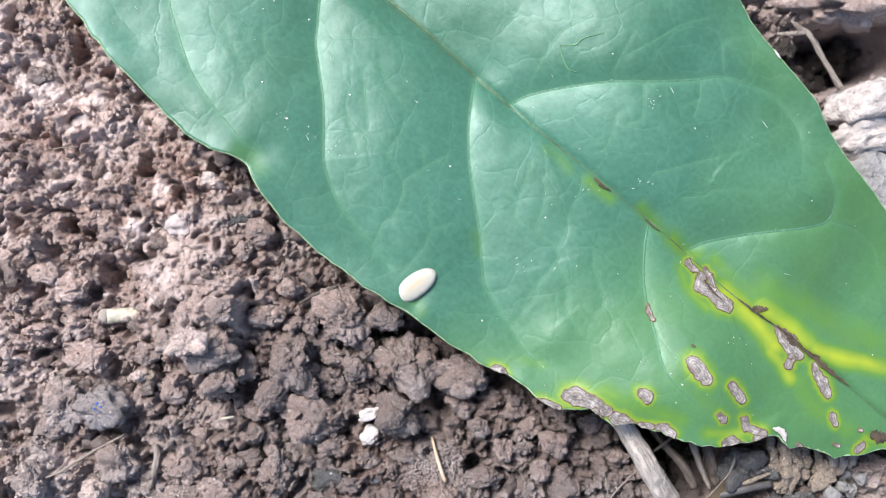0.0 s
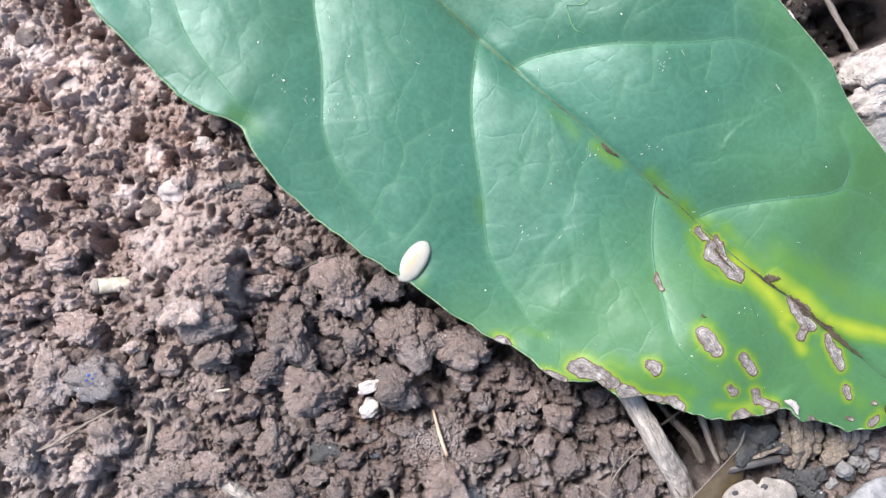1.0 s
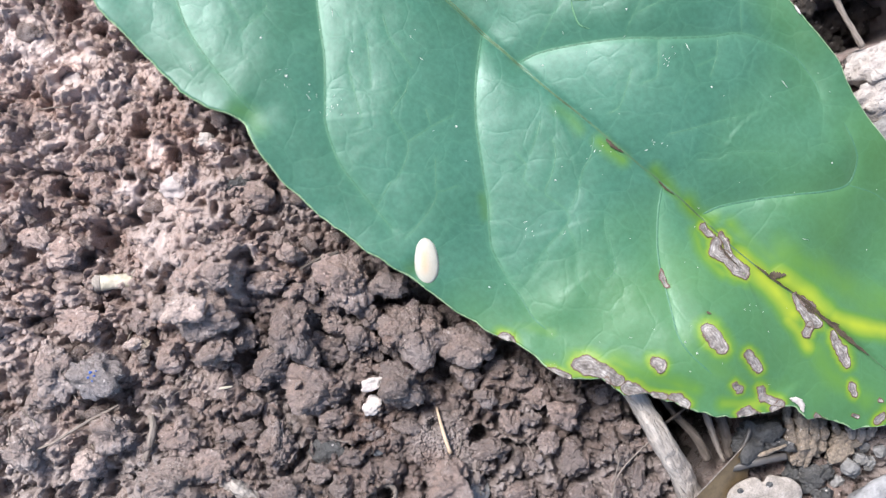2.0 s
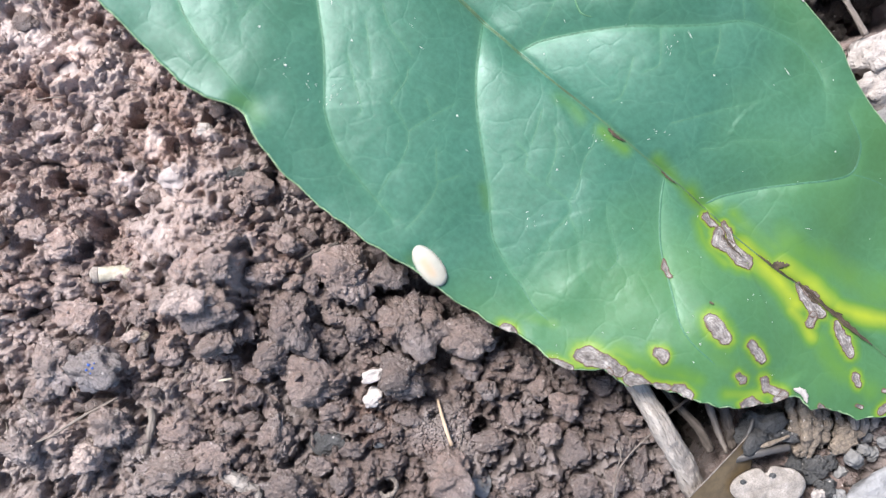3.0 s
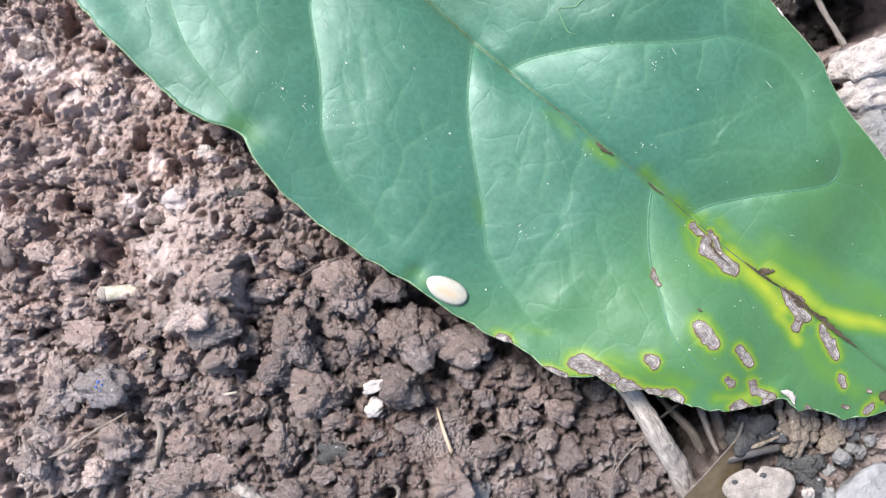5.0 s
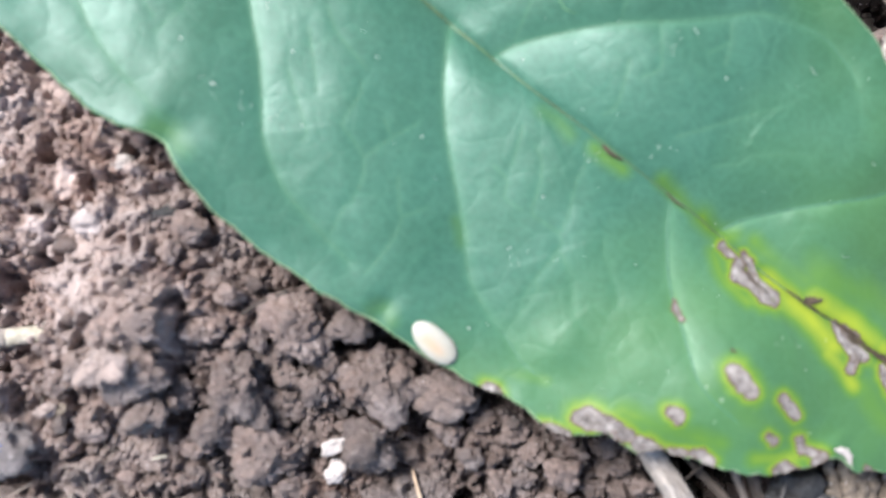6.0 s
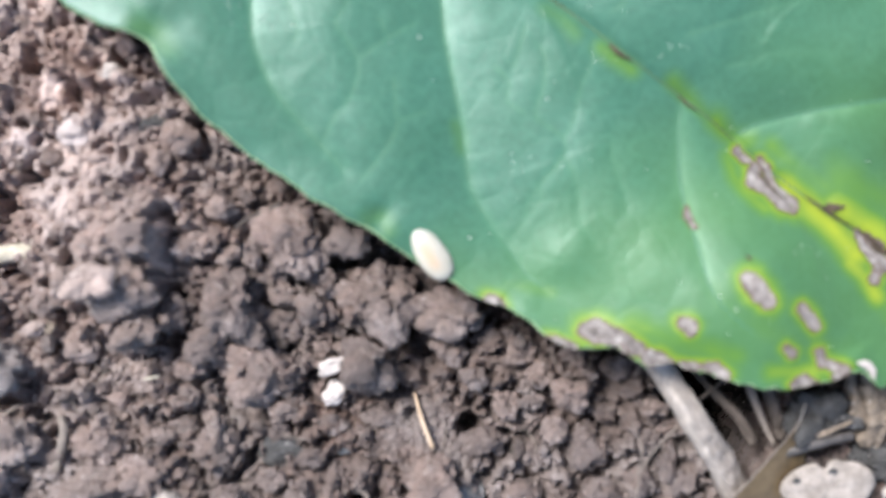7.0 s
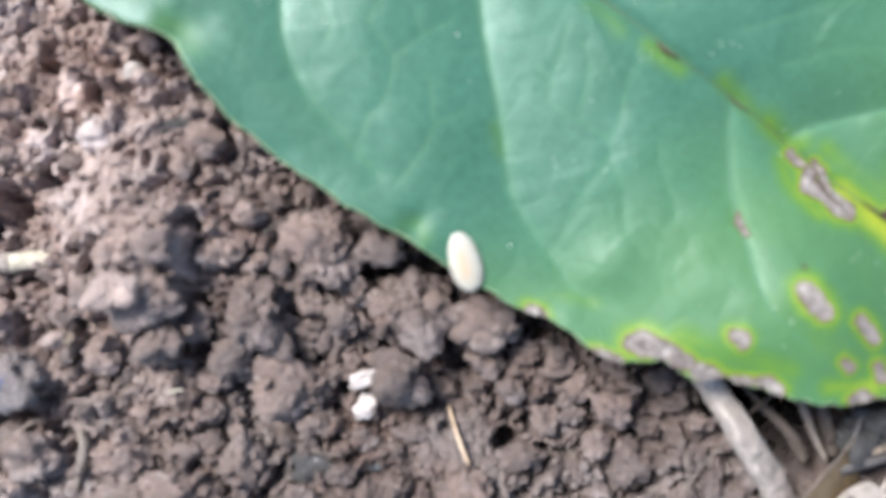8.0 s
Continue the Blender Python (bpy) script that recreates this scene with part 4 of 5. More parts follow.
def build_leaf():
    leaf = new("leaf")
    leaf.matrix_world = LEAF_AT
    tagged(leaf, "broad green leaf with yellow halos and dead grey spots", "leaf")
    gu = np.concatenate([np.arange(BASE_U, -3.6, 0.1), np.arange(-3.6, 9.2, 0.025), np.arange(9.2, TIP_U + 0.01, 0.06)])
    gs = np.linspace(-1, 1, 241)
    u, s = np.meshgrid(gu, gs, indexing="ij")
    lo, hi = lower_edge(gu), np.maximum(half_width(UPPER, gu) + 0.01 * fbm(gu * 3.0, gu * 0, 4, 41), 0.02)
    w = np.where(s < 0, s * lo[:, None], s * hi[:, None])
    z = leaf_height(u, w)
    thick = 0.032
    nu, nv = u.shape
    top = np.stack([u, w, z], -1).reshape(-1, 3)
    low = np.stack([u, w, z - thick], -1).reshape(-1, 3)
    n = len(top)
    rim = np.concatenate([np.arange(nu) * nv, (nu - 1) * nv + np.arange(1, nv), np.arange(nu - 2, -1, -1) * nv + nv - 1, np.arange(nv - 2, 0, -1)])
    side = np.stack([rim, np.roll(rim, -1), np.roll(rim, -1) + n, rim + n], -1)
    faces = np.concatenate([grid_faces(nu, nv), grid_faces(nu, nv, n, True), side[:, ::-1]])
    halo = np.zeros(u.shape)
    for line, reach, k in YELLOW_AND_FOLDS:
        d, t = along(u, w, line, 8)
        halo = np.maximum(halo, k * np.exp(-(d / reach) ** 1.5))
    halo = halo * (0.92 + 0.22 * fbm(u * 2.2, w * 2.2, 3, 51))
    halo = np.maximum(halo, (0.19 + 0.06 * fbm(u * 0.8, w * 0.8, 2, 53)) * np.maximum(smooth(3.6, 6.2, u - 0.5 * np.minimum(w, 0)), 0.7 * smooth(0.9, 0.1, half_width(UPPER, u) - w) * smooth(2.0, 4.0, u)))
    for k, chain in enumerate(SPOTS):
        d, wide = spot_depth(u, w, chain, k), max(p[2] for p in chain)
        halo = np.maximum(halo, (0.66 if wide > 0.055 else 0.3) * np.exp(-(np.maximum(d, 0) / (0.05 + 0.65 * wide)) ** 1.2))
    near = np.zeros(u.shape)
    for v in VEINS:
        d, t = along(u, w, v, 36)
        near = np.maximum(near, np.exp(-(d / 0.05) ** 1.2) * (1 - 0.5 * t))
    for v in BRANCHES:
        d, t = along(u, w, v, 10)
        near = np.maximum(near, 0.5 * np.exp(-(d / 0.02) ** 1.5))
    both = lambda a: np.concatenate([a.ravel(), a.ravel()])
    part("blade", mesh_of("blade", np.concatenate([top, low]), faces, LEAF, True, {"halo": both(halo), "veins": both(near)}), leaf)
    v, f, r, s = ribbon(RIB_LINE, [0.05, 0.025, 0.013, 0.011, 0.010, 0.010, 0.009, 0.008], 0.008, 300, 9, 0)
    part("midrib", mesh_of("midrib", v, f, RIB), leaf, "yellowish-green sunken midrib")
    for k, line in enumerate(VEINS):
        v, f, r, s = ribbon(line, [0.014, 0.012, 0.008], 0.006, 70, 7, 0.05)
        part("side_vein", mesh_of("side_vein", v, f, VEIN), leaf)
    for k, line in enumerate(BRANCHES):
        v, f, r, s = ribbon(line, [0.006, 0.005, 0.004], 0.002, 40, 5, 0.05)
        part("fine_vein", mesh_of("fine_vein", v, f, VEIN), leaf)
    for k, chain in enumerate(SPOTS):
        v, f, deep = spot_mesh(chain, k)
        part("dead_spot", mesh_of("dead_spot", v, f, SPOT, True, {"deep": deep}), leaf, "grey dead tissue with a dark brown rim")
    for side, width in ((-1, lo), (1, hi)):
        keep = (gu > -8.9) & (gu < 10.9)
        uu, ww = gu[keep][::3], (side * width)[keep][::3]
        pts = np.stack([uu, ww, leaf_height(uu, ww) - thick / 2], -1)
        v, f = tube(pts, [0.016, 0.016], 6, len(pts))
        part("margin", mesh_of("margin", v, f, MARGIN), leaf, "pale thin leaf edge")
    v, f = tube([(-8.9, 0, 0.46), (-9.6, 0.1, 0.3), (-10.4, 0.3, 0.05), (-11.2, 0.6, -0.1)], [0.09, 0.08, 0.08, 0.09], 10, 20, 0.1, 3)
    part("petiole", mesh_of("petiole", v, f, RIB), leaf)
    for line, half in (([(3.64, -0.08), (3.78, -0.09), (3.93, -0.06)], 0.022), ([(4.52, -0.04), (4.66, -0.05), (4.80, -0.04)], 0.012), ([(5.66, -0.17), (5.83, -0.215), (6.03, -0.235)], 0.016), ([(6.2, -0.06), (6.51, -0.05), (6.84, -0.015)], 0.013),
                       ([(6.42, -0.04), (6.5, 0.02), (6.58, 0.09)], 0.04), ([(6.84, -0.01), (7.12, -0.005), (7.38, -0.015), (7.55, 0.05)], 0.022), ([(7.34, -0.015), (7.72, -0.01), (8.12, 0.0)], 0.034), ([(7.03, -0.05), (7.12, -0.06), (7.2, -0.05)], 0.028),
                       ([(5.99, -1.0), (6.02, -0.99), (6.05, -0.98)], 0.014), ([(8.70, -0.34), (8.85, -0.27), (9.0, -0.16)], 0.07)):
        v, f, r, s = ribbon(line, [half, half, half * 0.5], 0.004, 40, 7, 0.3, 0.9, 3, 0.026)
        part("dark_crack", mesh_of("dark_crack", v, f, CRACK), leaf, "dark brown crack in dead tissue")
    # a healed scratch: two thin raised lines
    for line in ([(2.15, 0.96), (2.27, 0.87), (2.43, 0.8), (2.57, 0.84)], [(2.15, 0.96), (2.3, 1.09), (2.33, 1.22), (2.49, 1.43)]):
        v, f, r, s = ribbon(line, [0.008, 0.010, 0.006], 0.010, 24, 7, 0.2, 0.4, 5, 0.002)
        part("scar", mesh_of("scar", v, f, SCAR), leaf, "pale green healed scratch")
    # a torn white flap at the dead edge
    v, f, r, s = ribbon([(7.54, -1.15), (7.64, -1.10), (7.74, -1.12), (7.80, -1.17)], [0.02, 0.045, 0.04, 0.015], 0.03, 14, 5, 0.2, 1.0, 8, 0.02)
    part("torn_flap", mesh_of("torn_flap", v, f, WHITE_CHIP), leaf, "white dry torn shred")
    v, f, r, s = ribbon([(4.38, 2.77), (4.45, 2.75), (4.52, 2.73)], [0.008, 0.016, 0.008], 0.02, 14, 5, 0.2, 0.6, 9, 0.02)
    part("torn_flap", mesh_of("torn_flap", v, f, WHITE_CHIP), leaf, "white dry torn shred")


build_leaf()


def leaf_place(x, y):
    """u and w on the leaf of a place in the world (centimetres)."""
    q = LEAF_AT.inverted() @ Vector((x * CM, y * CM, 0))
    return q.x / CM, q.y / CM


def blade_z(x, y):
    u, w = leaf_place(x, y)
    return float(leaf_height(np.array([u]), np.array([w]))[0])


# ---- the larva on the leaf's edge ----
def build_larva():
    larva = new("larva")
    tagged(larva, "small cream-white oval larva with scalloped fringe on leaf edge", "larva")
    n, m = 60, 36
    L, W, H = 0.298, 0.152, 0.075
    verts = []
    s = np.linspace(0, 1, n)
    a = np.linspace(-np.pi / 2, np.pi / 2, m)
    for k in range(n):
        q = 2 * s[k] - 1
        r = (1 - abs(q) ** 2.3) ** 0.5 if abs(q) < 1 else 0.0
        r = max(r, 0.02) * (1.0 - 0.08 * q)
        ring = 1 + 0.002 * math.cos(s[k] * 2 * np.pi * 11)
        for b in a:
            verts.append((L * q, W * r * math.sin(b), H * r ** 0.8 * max(0.0, math.cos(b)) ** 0.8 * ring))
    faces = [tuple(f) for f in grid_faces(n, m, flip=True)]
    bottom = [k * m for k in range(n)] + [k * m + m - 1 for k in range(n - 1, -1, -1)]
    faces.append(tuple(bottom))
    v = np.array(verts)
    gut = np.exp(-((v[:, 0] / L + 0.05) / 0.50) ** 4 - ((v[:, 1] / W - 0.16) / 0.34) ** 2)
    part("body", mesh_of("body", v, faces, GRUB, True, {"gut": gut}), larva, "cream skin with a pale orange gut showing through")
    # the fringe: small soft teeth all round the foot of the body
    base_v, base_f = ICO[2]
    tooth = None
    count = 46
    for k in range(count):
        th = 2 * np.pi * (k + 0.5) / count
        q = math.cos(th)
        r = (1 - abs(q) ** 2.3) ** 0.5
        x, y = L * q, W * math.copysign(r, math.sin(th)) * (1.0 - 0.08 * q)
        out = Vector((x / L ** 2, y / W ** 2, 0)).normalized()
        if tooth is None:
            tooth = mesh_of("tooth", base_v * np.array([0.016, 0.0095, 0.006]), base_f, GRUB)
        o = part("tooth", tooth, larva)
        o.matrix_basis = at(x * 0.972, y * 0.972, 0.006, 0, 0, math.degrees(math.atan2(out.y, out.x)))
    return larva


larva = build_larva()
# seconds, x, y (centimetres), heading in degrees (towards its tail end)
LARVA_PATH = [(0, 0.187, -0.269, 36), (0.4, 0.11, -0.332, 39), (0.8, 0.102, -0.356, 45.1), (1, 0.133, -0.379, 55.1), (1.2, 0.137, -0.382, 60.1), (1.5, 0.165, -0.379, 76.1), (1.7, 0.248, -0.386, 86), (2.8, 0.248, -0.55, 116.9), (3, 0.272, -0.592, 126.9), (3.2, 0.331, -0.604, 132.9), (3.5, 0.344, -0.664, 146.8), (4, 0.429, -0.684, 151.6), (4.2, 0.454, -0.682, 157.5), (5.3, 0.583, -0.773, 149.6), (5.5, 0.618, -0.797, 146.5), (5.7, 0.653, -0.835, 142.2), (6, 0.683, -0.885, 135), (6.5, 0.692, -0.916, 126.7), (7, 0.665, -0.901, 122.6), (7.5, 0.631, -0.905, 112.5), (8, 0.62, -0.889, 104.6)]


# ---- soil clods and crumbs ----
CLOD_TOPS = []


def build_clods():
    for k, (x, y, rx, ry) in enumerate(CLODS):
        rz = 0.82 * (rx + ry) / 2
        v, f = lump(rx * 1.12, ry * 1.12, rz, k + 1, 0.32, 5 if rx > 0.2 else 4, 0.75)
        high = v[v[:, 2] > -0.1 * rz]
        for p in high[rng.integers(0, len(high), int(6 + 110 * rx))]:
            CLOD_TOPS.append((x + p[0], y + p[1], ground_at(x, y) - 0.05 * rz + p[2]))
        thing("soil_clod", mesh_of("soil_clod", v, f, CLOD), at(x, y, ground_at(x, y) - 0.05 * rz), "knobbly brown clod of garden soil", "soil clod", "soil clods")


def build_crumbs():
    n = 26000
    x, y = rng.uniform(-6.0, 7.2, n), rng.uniform(-4.4, 4.2, n)
    ul, wl = np.cos(radians(39.91)) * (x + 0.17) - np.sin(radians(39.91)) * (y - 3.556), np.sin(radians(39.91)) * (x + 0.17) + np.cos(radians(39.91)) * (y - 3.556)
    heap = fbm(x * 1.4, y * 1.4, 3, 91) - 0.7 * paste_mask(x, y) + 0.5 * fbm(x * 5, y * 5, 2, 95)
    keep = ((wl < -half_width(LOWER, ul) + 0.6) | (wl > half_width(UPPER, ul) - 0.6)) & (rng.random(n) < 0.2 + 0.8 * smooth(-0.25, 0.35, heap))
    x, y = x[keep], y[keep]
    n = len(x)
    z = ground_height(x, y)
    tops = np.array(CLOD_TOPS)
    x, y, z = np.concatenate([x, tops[:, 0]]), np.concatenate([y, tops[:, 1]]), np.concatenate([z, tops[:, 2] - 0.004])
    n = len(x)
    r = 0.012 + 0.062 * rng.random(n) ** 4
    r[-len(tops):] = 0.009 + 0.03 * rng.random(len(tops)) ** 3
    a = rng.uniform(0, 6.28, n)
    c, s = np.cos(a)[:, None], np.sin(a)[:, None]
    vs, fs, start = [], [], 0
    for k in range(12):
        level = 2 if k < 6 else 1
        pick = np.flatnonzero((np.arange(n) % 6 == k % 6) & ((r > 0.03) == (level == 2)))
        shape, f = lump(1, 0.8, 0.7, 200 + k, 0.35, level, 0.9)[0], ICO[level][1]
        p = shape[None] * r[pick, None, None]
        q = np.stack([p[..., 0] * c[pick] - p[..., 1] * s[pick] + x[pick, None], p[..., 0] * s[pick] + p[..., 1] * c[pick] + y[pick, None], p[..., 2] + (z + 0.3 * r)[pick, None]], -1)
        vs.append(q.reshape(-1, 3))
        fs.append((f[None] + (start + np.arange(len(pick)) * len(shape))[:, None, None]).reshape(-1, 3))
        start += q.shape[0] * q.shape[1]
    thing("soil_crumbs", mesh_of("soil_crumbs", np.concatenate(vs), np.concatenate(fs), CRUMB, False), None, "loose fine crumbs of brown soil", "soil crumbs", kind="stuff")


def build_small_clods():
    """Lesser clods strewn over the open soil on both sides of the leaf."""
    meshes = [mesh_of("soil_clod", *lump(1.0, 0.85, 0.75, 400 + k, 0.28, 3, 0.7), CLOD) for k in range(10)]
    r = random.Random(21)
    made = 0
    while made < 190:
        x, y = r.uniform(-5.9, 7.0), r.uniform(-4.2, 4.2)
        u, w = leaf_place(x, y)
        if -float(half_width(LOWER, u)) + 0.1 < w < float(half_width(UPPER, u)) - 0.1:
            continue
        if any(math.hypot((x - a) / c, (y - b) / d) < 0.9 for a, b, c, d in CLODS) or math.hypot(x - 0.5, y + 2.75) < 0.4 or math.hypot(x - 4.5, y + 3.1) < 0.9:
            continue
        size = 0.05 + 0.10 * r.random() ** 2
        o = thing("soil_clod", meshes[made % 10], None, "small rough lump of brown soil", "soil clod", "small soil clods")
        o.matrix_world = at(x, y, ground_at(x, y) + 0.25 * size, r.uniform(-25, 25), r.uniform(-25, 25), r.uniform(0, 360)) @ Matrix.Diagonal((size, size, size, 1))
        made += 1


def build_granules():
    """A patch of even, fine granules thrown up round a small burrow."""
    v0 = lump(1, 0.85, 0.8, 501, 0.25, 2, 0.5)[0]
    f0 = ICO[2][1]
    n = 700
    a, d = rng.uniform(0, 6.28, n), 0.40 * np.sqrt(rng.random(n))
    x, y = 0.52 + 1.15 * d * np.cos(a), -2.95 + d * np.sin(a)
    z = ground_height(x, y)
    size = rng.uniform(0.020, 0.034, n)
    v = v0[None] * size[:, None, None] + np.stack([x, y, z + 0.02], -1)[:, None]
    f = f0[None] + (np.arange(n) * len(v0))[:, None, None]
    thing("soil_granules", mesh_of("soil_granules", v.reshape(-1, 3), f.reshape(-1, 3), CLOD), None, "patch of even fine soil granules by a burrow", "soil granules", kind="stuff")


build_clods()
build_small_clods()
build_crumbs()
build_granules()


# ---- stones, sticks and litter ----
def stone(name, x, y, rx, ry, rz, material, label, category, seed, turn=0, lift=0.35, facets=0.8, rough=0.12):
    v, f = lump(rx, ry, rz, seed, rough, 4, facets)
    return thing(name, mesh_of(name, v, f, material), at(x, y, ground_at(x, y) + lift * rz, 0, 0, turn), label, category)


def litter():
    stone("white_chip", -0.47, -2.43, 0.15, 0.14, 0.10, WHITE_CHIP, "small white angular chip lying in a soil hollow", "stone chip", 301, 10, 1.4, 0.5, 0.25)
    stone("cream_flake", -0.47, -2.07, 0.17, 0.075, 0.06, WHITE_CHIP, "thin cream flake stuck to a clod", "flake", 302, 15, 2.2, 0.9, 0.3)
    stone("pale_pebble", -2.69, 1.19, 0.14, 0.10, 0.08, PALE_STONE, "small pale pebble half sunk in soil", "pebble", 303, 0, 0.1, 0.3, 0.2)
    stone("grey_pebble", -4.18, 1.28, 0.11, 0.18, 0.09, LILAC_STONE, "smooth grey pebble half sunk in soil", "pebble", 304, 10, -0.2, 0.2, 0.25)
    stone("grey_pebble", -3.08, 0.54, 0.18, 0.18, 0.10, LILAC_STONE, "smooth grey pebble half sunk in soil", "pebble", 305, 0, -0.2, 0.2, 0.25)
    stone("grey_pebble", -4.51, 1.98, 0.22, 0.18, 0.12, LILAC_STONE, "smooth grey pebble half sunk in soil", "pebble", 306, 20, -0.2, 0.2, 0.25)
    stone("dark_pebble", -0.37, -3.02, 0.09, 0.08, 0.06, DARK_STONE, "small blue-grey pebble in the soil", "pebble", 307, 0, 0.9)
    stone("broken_rock", 0.59, -3.42, 0.42, 0.34, 0.30, CLOD, "angular grey-brown rock with flat faces", "rock", 308, 35, 0.55, 1.6, 0.3)
    stone("grey_rock", 0.95, -3.6, 0.24, 0.22, 0.2, GREY_STONE, "rounded grey stone beside a brown rock", "rock", 309, 0, 0.5)
    clod = stone("dark_clod", -4.16, -1.95, 0.36, 0.30, 0.24, BLUE_SOIL, "dark grey clod with a bluish glint", "soil clod", 310, -10, 1.1, 0.3, 0.4)
    # two blackish lumps mark dark areas of the soil
    stone("dark_lump", -2.20, 0.62, 0.2, 0.13, 0.10, BLACK_SOIL, "blackish crumbly lump half sunk in soil", "charcoal", 311, 20, 0.5, 0.3, 0.35)
    stone("dark_lump", -1.05, -3.05, 0.3, 0.2, 0.12, BLACK_SOIL, "blackish crumbly lump half sunk in soil", "charcoal", 312, -30, 0.5, 0.3, 0.35)
    stone("soil_flake", -3.5, -1.55, 0.11, 0.07, 0.05, TAN_SOIL, "light tan flake of dry soil", "flake", 313, 20, 1.4, 0.9)
    stone("cream_splinter", -2.42, -2.13, 0.10, 0.02, 0.02, STEM_BIT, "thin cream splinter on soil", "flake", 314, 12, 5.0, 0.5)
    stone("pale_rock", 6.65, 2.36, 0.74, 0.34, 0.42, PALE_STONE, "pale weathered rock beyond the leaf", "rock", 320, 25, 0.75, 0.5, 0.26)
    stone("pale_rock", 6.50, 1.80, 0.70, 0.32, 0.42, PALE_STONE, "pale weathered rock beyond the leaf", "rock", 321, 15, 0.6, 0.5, 0.26)
    stone("mossy_rock", 6.70, 1.05, 0.65, 0.5, 0.3, GREY_STONE, "flat grey-green stone beneath the leaf edge", "rock", 322, -30, 0.5, 0.9, 0.1)
    stone("soil_lump", 5.93, 2.72, 0.24, 0.22, 0.2, CLOD, "dull brown lump of soil in a dark hollow", "soil clod", 329, 0, 3.2, 0.4, 0.3)
    stone("brown_rock", 6.3, 3.75, 0.95, 0.42, 0.6, CLOD, "large brown lump of packed soil", "soil clod", 323, 5, 0.6, 0.1, 0.5)
    stone("smooth_stone", 6.28, -3.76, 0.84, 0.52, 0.34, SLAB_STONE, "smooth grey stone at the soil's edge", "rock", 324, 30, 0.7, 1.0, 0.10)
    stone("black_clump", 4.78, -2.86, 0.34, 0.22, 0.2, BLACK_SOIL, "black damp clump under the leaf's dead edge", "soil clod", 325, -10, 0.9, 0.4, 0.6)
    for k, (x, y, r) in enumerate(((5.25, -2.78, 0.13), (5.42, -2.7, 0.16), (5.38, -2.95, 0.17), (5.58, -2.9, 0.14), (5.5, -3.12, 0.12), (5.66, -2.68, 0.12), (5.3, -3.1, 0.1), (5.72, -3.05, 0.1))):
        stone("tan_clump", x, y, r, r * 0.9, r * 0.9, TAN_SOIL, "small crumbly lump of dry tan soil", "soil clod", 340 + k, 40 * k, 1.6, 0.4, 0.5)["group"] = "dry tan clumps"
    stone("tan_clump", 5.95, -2.95, 0.24, 0.18, 0.15, TAN_SOIL, "crumbly tan clump of dry soil", "soil clod", 327, 40, 0.7, 0.2, 0.45)
    # near-black lumps fill the hollows so that they look shaded
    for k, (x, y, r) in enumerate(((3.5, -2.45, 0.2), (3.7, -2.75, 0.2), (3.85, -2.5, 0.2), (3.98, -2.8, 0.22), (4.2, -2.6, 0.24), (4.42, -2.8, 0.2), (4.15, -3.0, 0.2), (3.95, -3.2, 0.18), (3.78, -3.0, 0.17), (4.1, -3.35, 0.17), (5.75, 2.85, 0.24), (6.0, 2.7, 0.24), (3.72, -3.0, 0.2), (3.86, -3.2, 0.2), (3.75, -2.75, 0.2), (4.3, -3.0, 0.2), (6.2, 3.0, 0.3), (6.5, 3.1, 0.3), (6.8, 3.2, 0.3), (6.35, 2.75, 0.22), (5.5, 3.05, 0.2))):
        stone("shaded_lump", x, y, r, r * 0.85, r * 0.8, HOLLOW_SHADE, "dark brown soil lump, darkened for the shade of a deep hollow", "soil clod", 360 + k, 50 * k, 2.6, 0.3, 0.6)["group"] = "humus lumps"
    for k, (x, y, r) in enumerate(((6.02, -3.22, 0.15), (6.2, -3.14, 0.10), (5.78, -3.72, 0.13), (5.92, -3.45, 0.10), (6.32, -2.98, 0.11), (5.84, -3.2, 0.07), (6.12, -3.34, 0.09), (6.36, -3.2, 0.12), (5.9, -3.06, 0.08), (6.48, -3.05, 0.10))):
        stone("grey_pebble", x, y, r, r * 0.9, r * 0.8, GREY_STONE, "small grey pebble beside a smooth stone", "pebble", 380 + k, 60 * k, 1.3, 0.7, 0.15)["group"] = "grey pebbles"
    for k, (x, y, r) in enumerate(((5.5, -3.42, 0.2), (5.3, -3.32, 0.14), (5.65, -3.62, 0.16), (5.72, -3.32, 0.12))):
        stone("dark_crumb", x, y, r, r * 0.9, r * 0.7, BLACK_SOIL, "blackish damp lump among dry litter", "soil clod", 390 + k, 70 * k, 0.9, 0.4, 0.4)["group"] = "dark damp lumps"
    stone("pale_pebble", 5.55, -3.72, 0.13, 0.12, 0.1, PALE_STONE, "small pale pebble half sunk in soil", "pebble", 328, 0, 0.7)

    def bar(name, pts, radii, material, label, category, sides=10, n=28, rough=0.2, seed=1):
        p = np.array(pts, dtype=float)
        turn = Vector(p[-1] - p[0]).to_track_quat("Z", "Y").to_matrix()
        q = (p - p[0]) @ np.array(turn)
        v, f = tube(q, radii, sides, n, rough, seed)
        return thing(name, mesh_of(name, v, f, material), Matrix.Translation(Vector(p[0]) * CM) @ turn.to_4x4(), label, category)

    g = ground_at
    bar("dry_stick", [(2.7, -1.6, 0.22), (3.02, -2.15, 0.38), (3.35, -2.72, 0.38), (3.66, -3.22, 0.24), (3.92, -3.68, 0.04)], [0.13, 0.14, 0.155, 0.165, 0.17], STICK, "weathered grey-tan stick poking out under the leaf", "stick", 24, 90, 0.16, 4)
